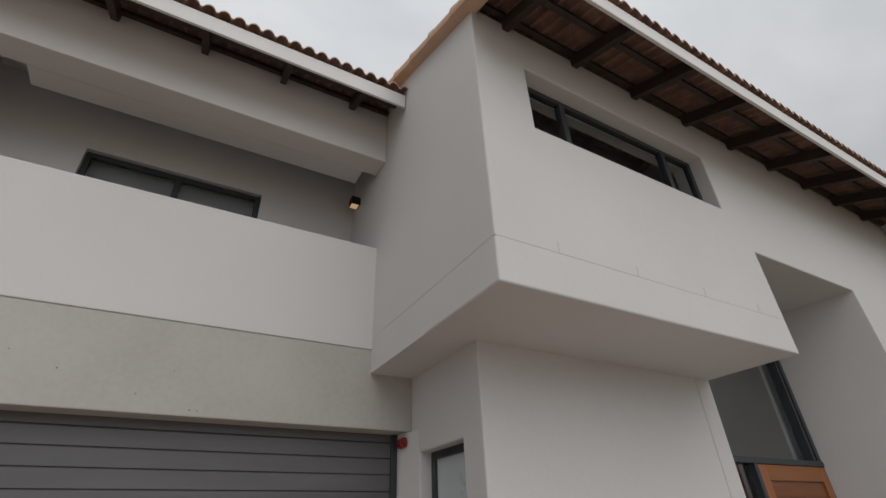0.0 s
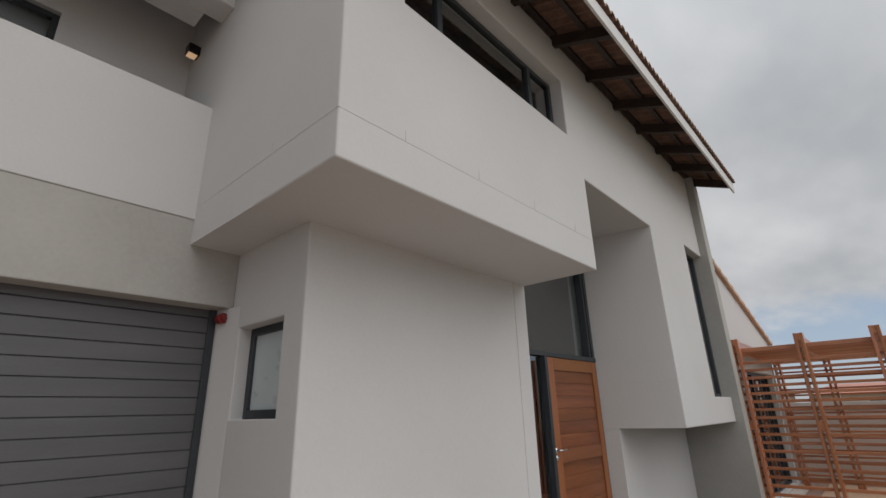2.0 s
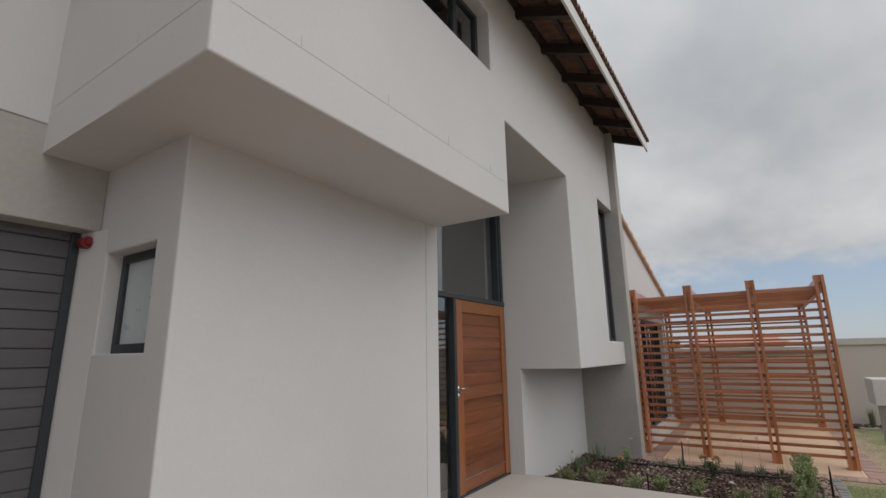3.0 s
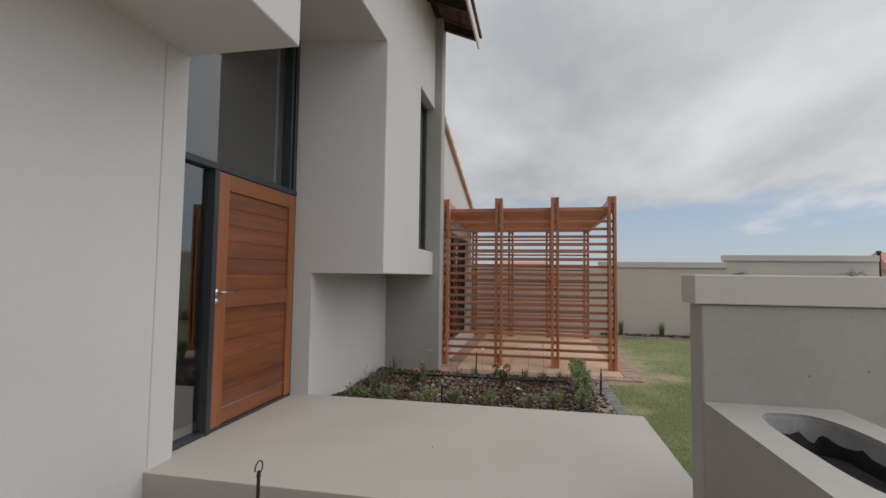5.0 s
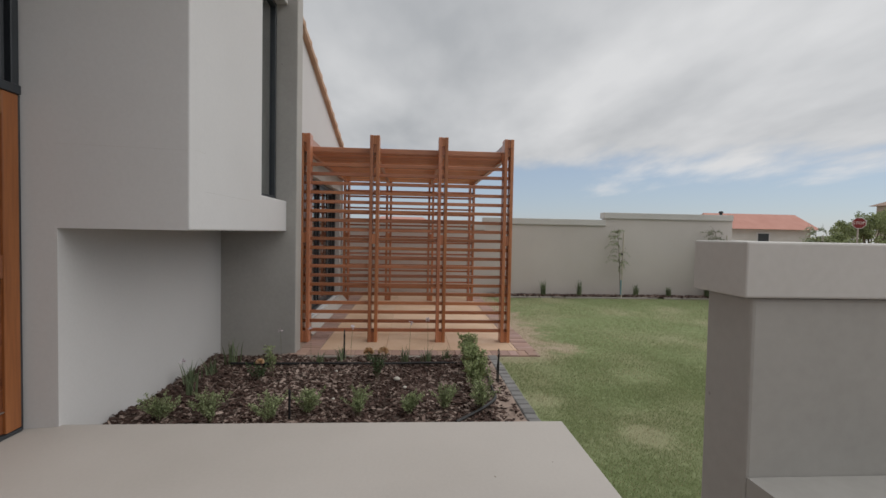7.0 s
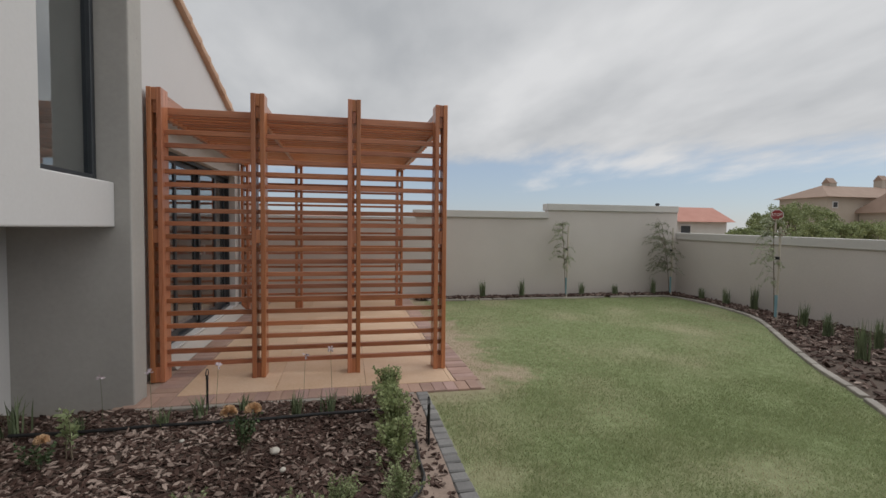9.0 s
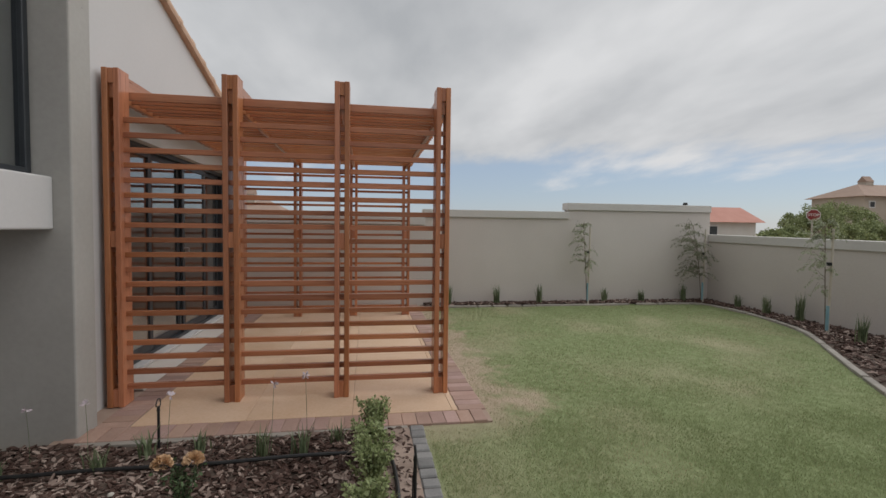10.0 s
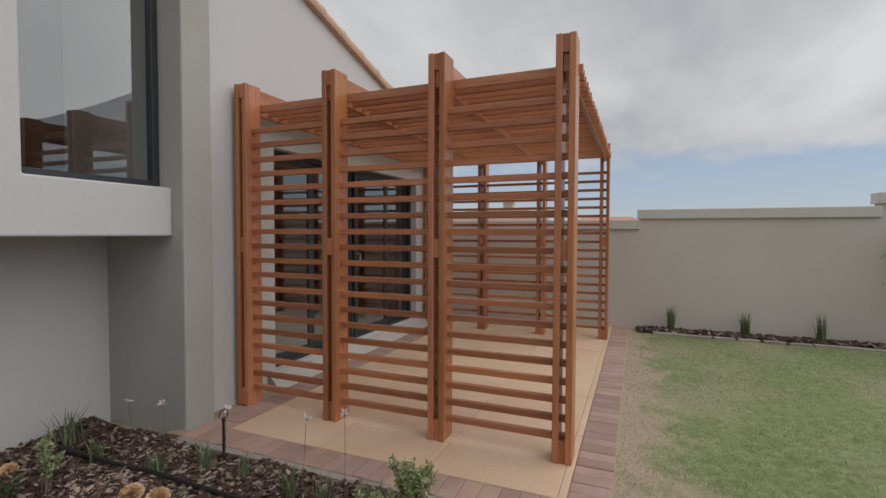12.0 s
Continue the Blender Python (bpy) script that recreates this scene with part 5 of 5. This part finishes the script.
def dripper(x, y, h, label, hook=False):
    t = thing("irrigation_spike", x, y, 0.0, label, "irrigation spike", "irrigation spikes")
    part("stake", tube(bmesh.new(), [(x, y, -0.02), (x, y, h)], 0.009, 8), M_BLACK, t)
    part("riser", tube(bmesh.new(), [(x + 0.02, y + 0.012, 0.0), (x + 0.018, y + 0.01, h * 0.6), (x + 0.004, y + 0.002, h), (x + 0.002, y, h + 0.03)], 0.004, 6), M_BLACK, t)
    part("nozzle", tube(bmesh.new(), [(x, y, h + 0.0), (x, y, h + 0.03)], 0.012, 8, 0.008), M_BLACK, t)
    if hook:
        pts = [(x + 0.035 * math.cos(a), y, h + 0.045 + 0.035 * math.sin(a)) for a in np.linspace(-1.0, 3.4, 9)]
        part("loop", tube(bmesh.new(), pts, 0.004, 6), M_BLACK, t)


dripper(8.30, -0.60, 0.26, "black irrigation spike beside the bed edging", True)
dripper(9.22, 1.01, 0.25, "black irrigation spike in the flower bed", True)
dripper(7.40, 1.16, 0.22, "black irrigation spike in the flower bed")
dripper(4.62, 1.58, 0.37, "black irrigation spike before the porch step", True)
pipe = part("irrigation_pipe", tube(bmesh.new(), spline([(8.88, 2.15), (8.87, 1.7), (8.89, 1.2), (8.88, 0.6), (8.91, 0.1), (8.90, -0.30), (8.86, -0.48), (8.5, -0.52), (8.08, -0.50), (7.75, -0.46), (7.3, -0.10)], 6), 0.0125, 8), M_BLACK)
for v in pipe.data.vertices:
    v.co.z += 0.035
tagged(pipe, "black irrigation pipe lying on the bark mulch", "pipe")
for i, (x, y, s) in enumerate(((8.35, 0.38, 0.036), (8.1, 0.30, 0.022), (8.6, 1.0, 0.018), (7.8, 0.9, 0.016))):
    bm = bmesh.new()
    bmesh.ops.create_icosphere(bm, subdivisions=2, radius=s)
    for v in bm.verts:
        v.co = Vector((v.co.x * 1.2, v.co.y * 0.9, v.co.z * 0.55)) * (1 + 0.18 * noise.noise(v.co * 30 + Vector((i, 0, 0)))) + Vector((x, y, 0.035))
    tagged(part("pebble", bm, M_STONE, smooth=True), "pale stone lying on the bark mulch", "stone", "pale stones")

def stem_flower(x, y, h, seed):
    """A pale umbel on a bare stalk, with a few strap leaves at the foot."""
    rng = np.random.RandomState(seed)
    t = thing("flower", x, y, 0.0, "pale lilac flower on a thin stalk in the bed", "flower", "stalk flowers")
    top = Vector((x + rng.uniform(-0.03, 0.03), y + rng.uniform(-0.03, 0.03), h))
    part("stalk", tube(bmesh.new(), [(x, y, 0), ((x + top.x) / 2 + 0.006, (y + top.y) / 2, h * 0.55), tuple(top)], 0.0019, 5, 0.0013), M_TUFT, t)
    V, F = [], []
    for q in range(12):
        d = Vector((rng.normal(), rng.normal(), rng.normal() * 0.6 + 0.3)).normalized()
        s = d.cross(Vector((rng.normal(), rng.normal(), rng.normal()))).normalized() * 0.007
        k = len(V)
        V += [tuple(top), tuple(top + d * 0.020 + s), tuple(top + d * 0.034), tuple(top + d * 0.020 - s)]
        F.append((k, k + 1, k + 2, k + 3))
    part("bloom", raw_mesh("bloom", V, F, M_FLOWER), None, t)


for i, (x, y, h) in enumerate(((9.07, 0.27, 0.44), (9.14, 0.93, 0.37), (9.16, 0.05, 0.46), (9.08, 1.68, 0.35), (9.06, 1.35, 0.37), (8.2, 2.3, 0.24))):
    stem_flower(x, y, h, 150 + i)
for i, (x, y, z) in enumerate(((5.95, 0.50, 0.182), (5.75, 0.90, 0.182), (6.37, -0.55, 0.182), (6.22, -0.20, 0.182), (10.05, -2.3, 0.008), (9.9, -1.95, 0.008))):
    rng = np.random.RandomState(170 + i)
    bm = bmesh.new()
    a, s = rng.uniform(0, math.tau), rng.uniform(0.006, 0.012)
    vs = [bm.verts.new((x + s * (p * math.cos(a) - q * math.sin(a)), y + s * (p * math.sin(a) + q * math.cos(a)), z + 0.006 * w)) for p, q, w in ((-1, 0, 0.6), (-0.2, 0.4, 0), (1, 0.1, 0.9), (0.1, -0.4, 0))]
    bm.faces.new(vs)
    tagged(part("dry_leaf", bm, M_STEM), "small curled dry leaf lying loose", "leaf", "dry leaves")

# wall lamp on the balcony, siren by the garage door
lamp = thing("wall_lamp", 2.06, 4.23, 5.16, "small black square outdoor wall lamp on the balcony", "lamp")
part("body", abox(2.02, 2.13, 4.18, 4.285, 5.09, 5.195, 0.008, 2), M_BLACK, lamp)
part("lens", abox(2.028, 2.11, 4.19, 4.275, 5.078, 5.091, 0.004), M_GLOW, lamp, "warm glowing glass lens")
s = thing("alarm_siren", 2.47, 3.74, 2.42, "small red alarm siren by the garage door", "siren")
bm = tube(bmesh.new(), [(2.46, 3.70, 2.42), (2.46, 3.645, 2.42), (2.46, 3.63, 2.42)], 0.04, 16)
part("body", bm, M_RED, s, smooth=False)
part("sounder", tube(bmesh.new(), [(2.46, 3.63, 2.42), (2.46, 3.605, 2.42)], 0.028, 14, 0.018), M_RED, s)
part("bracket", abox(2.43, 2.52, 3.69, 3.72, 2.395, 2.445, 0.003), M_BLACK, s)

# ---------------------------------------------------------------- beyond the walls


def far_house(name, x0, x1, y0, y1, zw, zr, mat_roof, label, chimneys=(), windows=(), hip=0.35, mat_wall=None):
    t = thing(name, (x0 + x1) / 2, (y0 + y1) / 2, -0.1, label, "house")
    part("wall", abox(x0, x1, y0, y1, -0.2, zw), mat_wall or M_WALL_FAR, t)
    o = 0.5
    bm = bmesh.new()
    ym, h = (y0 + y1) / 2, (x1 - x0) * hip
    a = [bm.verts.new(p) for p in ((x0 - o, y0 - o, zw), (x1 + o, y0 - o, zw), (x1 + o, y1 + o, zw), (x0 - o, y1 + o, zw))]
    xm = (x0 + x1) / 2
    hh = (y1 - y0) * hip
    r = [bm.verts.new((xm, y0 - o + hh, zr)), bm.verts.new((xm, y1 + o - hh, zr))]
    for f in ((a[0], a[1], r[0]), (a[1], a[2], r[1], r[0]), (a[2], a[3], r[1]), (a[3], a[0], r[0], r[1]), (a[3], a[2], a[1], a[0])):
        bm.faces.new(f)
    part("roof", bm, mat_roof, t)
    for cx, cy, cz in chimneys:
        c = part("chimney", abox(cx - 0.45, cx + 0.45, cy - 0.45, cy + 0.45, zw, cz), M_WALL_FAR, t)
        part("chimney_cap", prism(bmesh.new(), [(cx - 0.5, cz), (cx + 0.5, cz), (cx, cz + 0.6)], 1, cy - 0.5, cy + 0.5), mat_roof, c)
    for wy0, wy1, wz0, wz1 in windows:
        w = part("window", abox(x0 - 0.06, x0 + 0.02, wy0, wy1, wz0, wz1), M_WHITE, t)
        part("pane", abox(x0 - 0.075, x0 - 0.05, wy0 + 0.1, wy1 - 0.1, wz0 + 0.1, wz1 - 0.1), M_ALU, w)
    return t


far_house("house", 40.0, 43.4, -32.0, -24.0, 2.25, 3.55, M_TILE_FAR, "far single storey house with a salmon tile roof", (), ((-28.5, -27.4, 0.9, 2.0),), 0.06, M_CAP)
far_house("house", 45.0, 50.5, -66.0, -48.6, 5.15, 6.6, M_TAN_FAR, "far house with a brown hipped roof and chimneys", ((48.0, -52.4, 6.9), (48.0, -59.6, 7.4)), ((-49.9, -49.2, 4.0, 4.7), (-54.5, -53.0, 3.2, 4.3)), 0.17)
far_house("house", 40.0, 44.9, -62.0, -52.6, 3.5, 5.9, M_TAN_FAR, "far lean-to wing with a brown tile roof", (), ((-55.0, -53.0, 0.9, 2.0),), 0.15)
far_house("house", 55.0, 63.0, -2.2, 5.2, 2.3, 3.25, M_TILE_FAR, "far house with a salmon tile roof behind the boundary wall", (), ((0.0, 1.5, 0.9, 1.9),), 0.25)
far_house("house", 50.0, 60.0, 7.0, 17.5, 2.5, 4.0, M_TAN_FAR, "far house with a brown roof and a white chimney", ((53.5, 10.6, 4.5),), ((9.0, 10.5, 0.9, 1.9),), 0.25)


def bush(x, y, r, h, seed, label):
    """A rounded wild bush: limbs, and leaf clumps of uneven outline."""
    rng = np.random.RandomState(seed)
    t = thing("bush", x, y, -0.06, label, "bush", "wild bushes beyond the wall")
    V, F = [], []
    bm = bmesh.new()
    for s in range(34):
        a, u = rng.uniform(0, math.tau), rng.rand() ** 0.5
        zz = h * (0.35 + 0.6 * math.sqrt(max(0.0, 1 - u * u)) * rng.uniform(0.75, 1.05))
        c = Vector((x + math.cos(a) * r * u, y + math.sin(a) * r * u, zz))
        if s < 8:
            tube(bm, [(x, y, -0.06), ((x + c.x) / 2, (y + c.y) / 2, zz * 0.45), tuple(c)], 0.07, 5, 0.015)
        cr = rng.uniform(0.28, 0.5) * r * 0.55
        for _ in range(150):
            d = Vector((rng.normal(), rng.normal(), rng.normal() * 0.8)).normalized()
            p = c + d * cr * rng.rand() ** 0.4
            p.z = max(p.z, 0.1)
            l = rng.uniform(0.05, 0.12)
            e = Vector((rng.normal(), rng.normal(), rng.normal() + 0.6)).normalized()
            sd = e.cross(Vector((rng.normal(), rng.normal(), rng.normal()))).normalized() * l * 0.4
            k = len(V)
            V += [tuple(p), tuple(p + e * l * 0.5 + sd), tuple(p + e * l), tuple(p + e * l * 0.5 - sd)]
            F.append((k, k + 1, k + 2, k + 3))
    part("limb", bm, M_STEM, t)
    part("crown", raw_mesh("crown", V, F, M_TREE), None, t)


for i, (x, y, r, h) in enumerate(((30.5, -26.0, 1.1, 2.7), (30.5, -27.2, 1.5, 3.15), (31, -29.2, 1.6, 3.4), (31, -30.6, 1.4, 3.2), (27, -20.9, 0.9, 1.55), (27.5, -22.6, 1.1, 1.75), (27, -25.4, 1.3, 1.9), (27, -27.2, 1.3, 2.1),
                                  (27.5, -29.4, 1.4, 2.1), (28, -32.0, 1.6, 2.2), (28.5, -34.8, 1.6, 2.3), (29, -37.5, 1.6, 2.3))):
    bush(x, y, r, h, 300 + i, "dense green wild bush beyond the boundary wall")

sign = thing("stop_sign", 24.0, -20.05, -0.06, "red octagonal stop sign on a grey pole", "road sign")
part("pole", tube(bmesh.new(), [(24.05, -20.05, -0.06), (24.05, -20.05, 2.5)], 0.035, 8), M_KERB, sign)
# the plate faces the garden
m_sign = pose(24.0, -20.05, 2.27, 90, 0, -137)


def octagon(r, d0, d1):
    bm = bmesh.new()
    pts = [(r * math.cos(math.tau * (k + 0.5) / 8), r * math.sin(math.tau * (k + 0.5) / 8)) for k in range(8)]
    return prism(bm, pts, 2, d0, d1)


plate = part("plate_border", octagon(0.27, -0.01, 0.0), M_PAPER, sign)
plate.matrix_basis = m_sign
plate = part("plate", octagon(0.245, 0.004, 0.010), M_RED, sign)
plate.matrix_basis = m_sign
txt = bpy.data.curves.new("lettering", "FONT")
txt.body, txt.align_x, txt.align_y, txt.size, txt.extrude = "STOP", "CENTER", "CENTER", 0.175, 0.003
txt.materials.append(M_PAPER)
lt = new("lettering", txt)
lt.parent = sign
lt.matrix_parent_inverse = sign.matrix_basis.inverted()
lt.matrix_basis = m_sign @ pose(0, 0, 0.014)
vent = thing("roof_vent", 20.0, -10.75, 2.2, "small black vent cap beyond the boundary wall", "vent")
part("pipe", tube(bmesh.new(), [(20, -10.75, -0.06), (20, -10.75, 2.36)], 0.05, 10), M_BLACK, vent)
part("cowl", tube(bmesh.new(), [(20, -10.75, 2.35), (20, -10.75, 2.42)], 0.085, 10, 0.06), M_BLACK, vent)
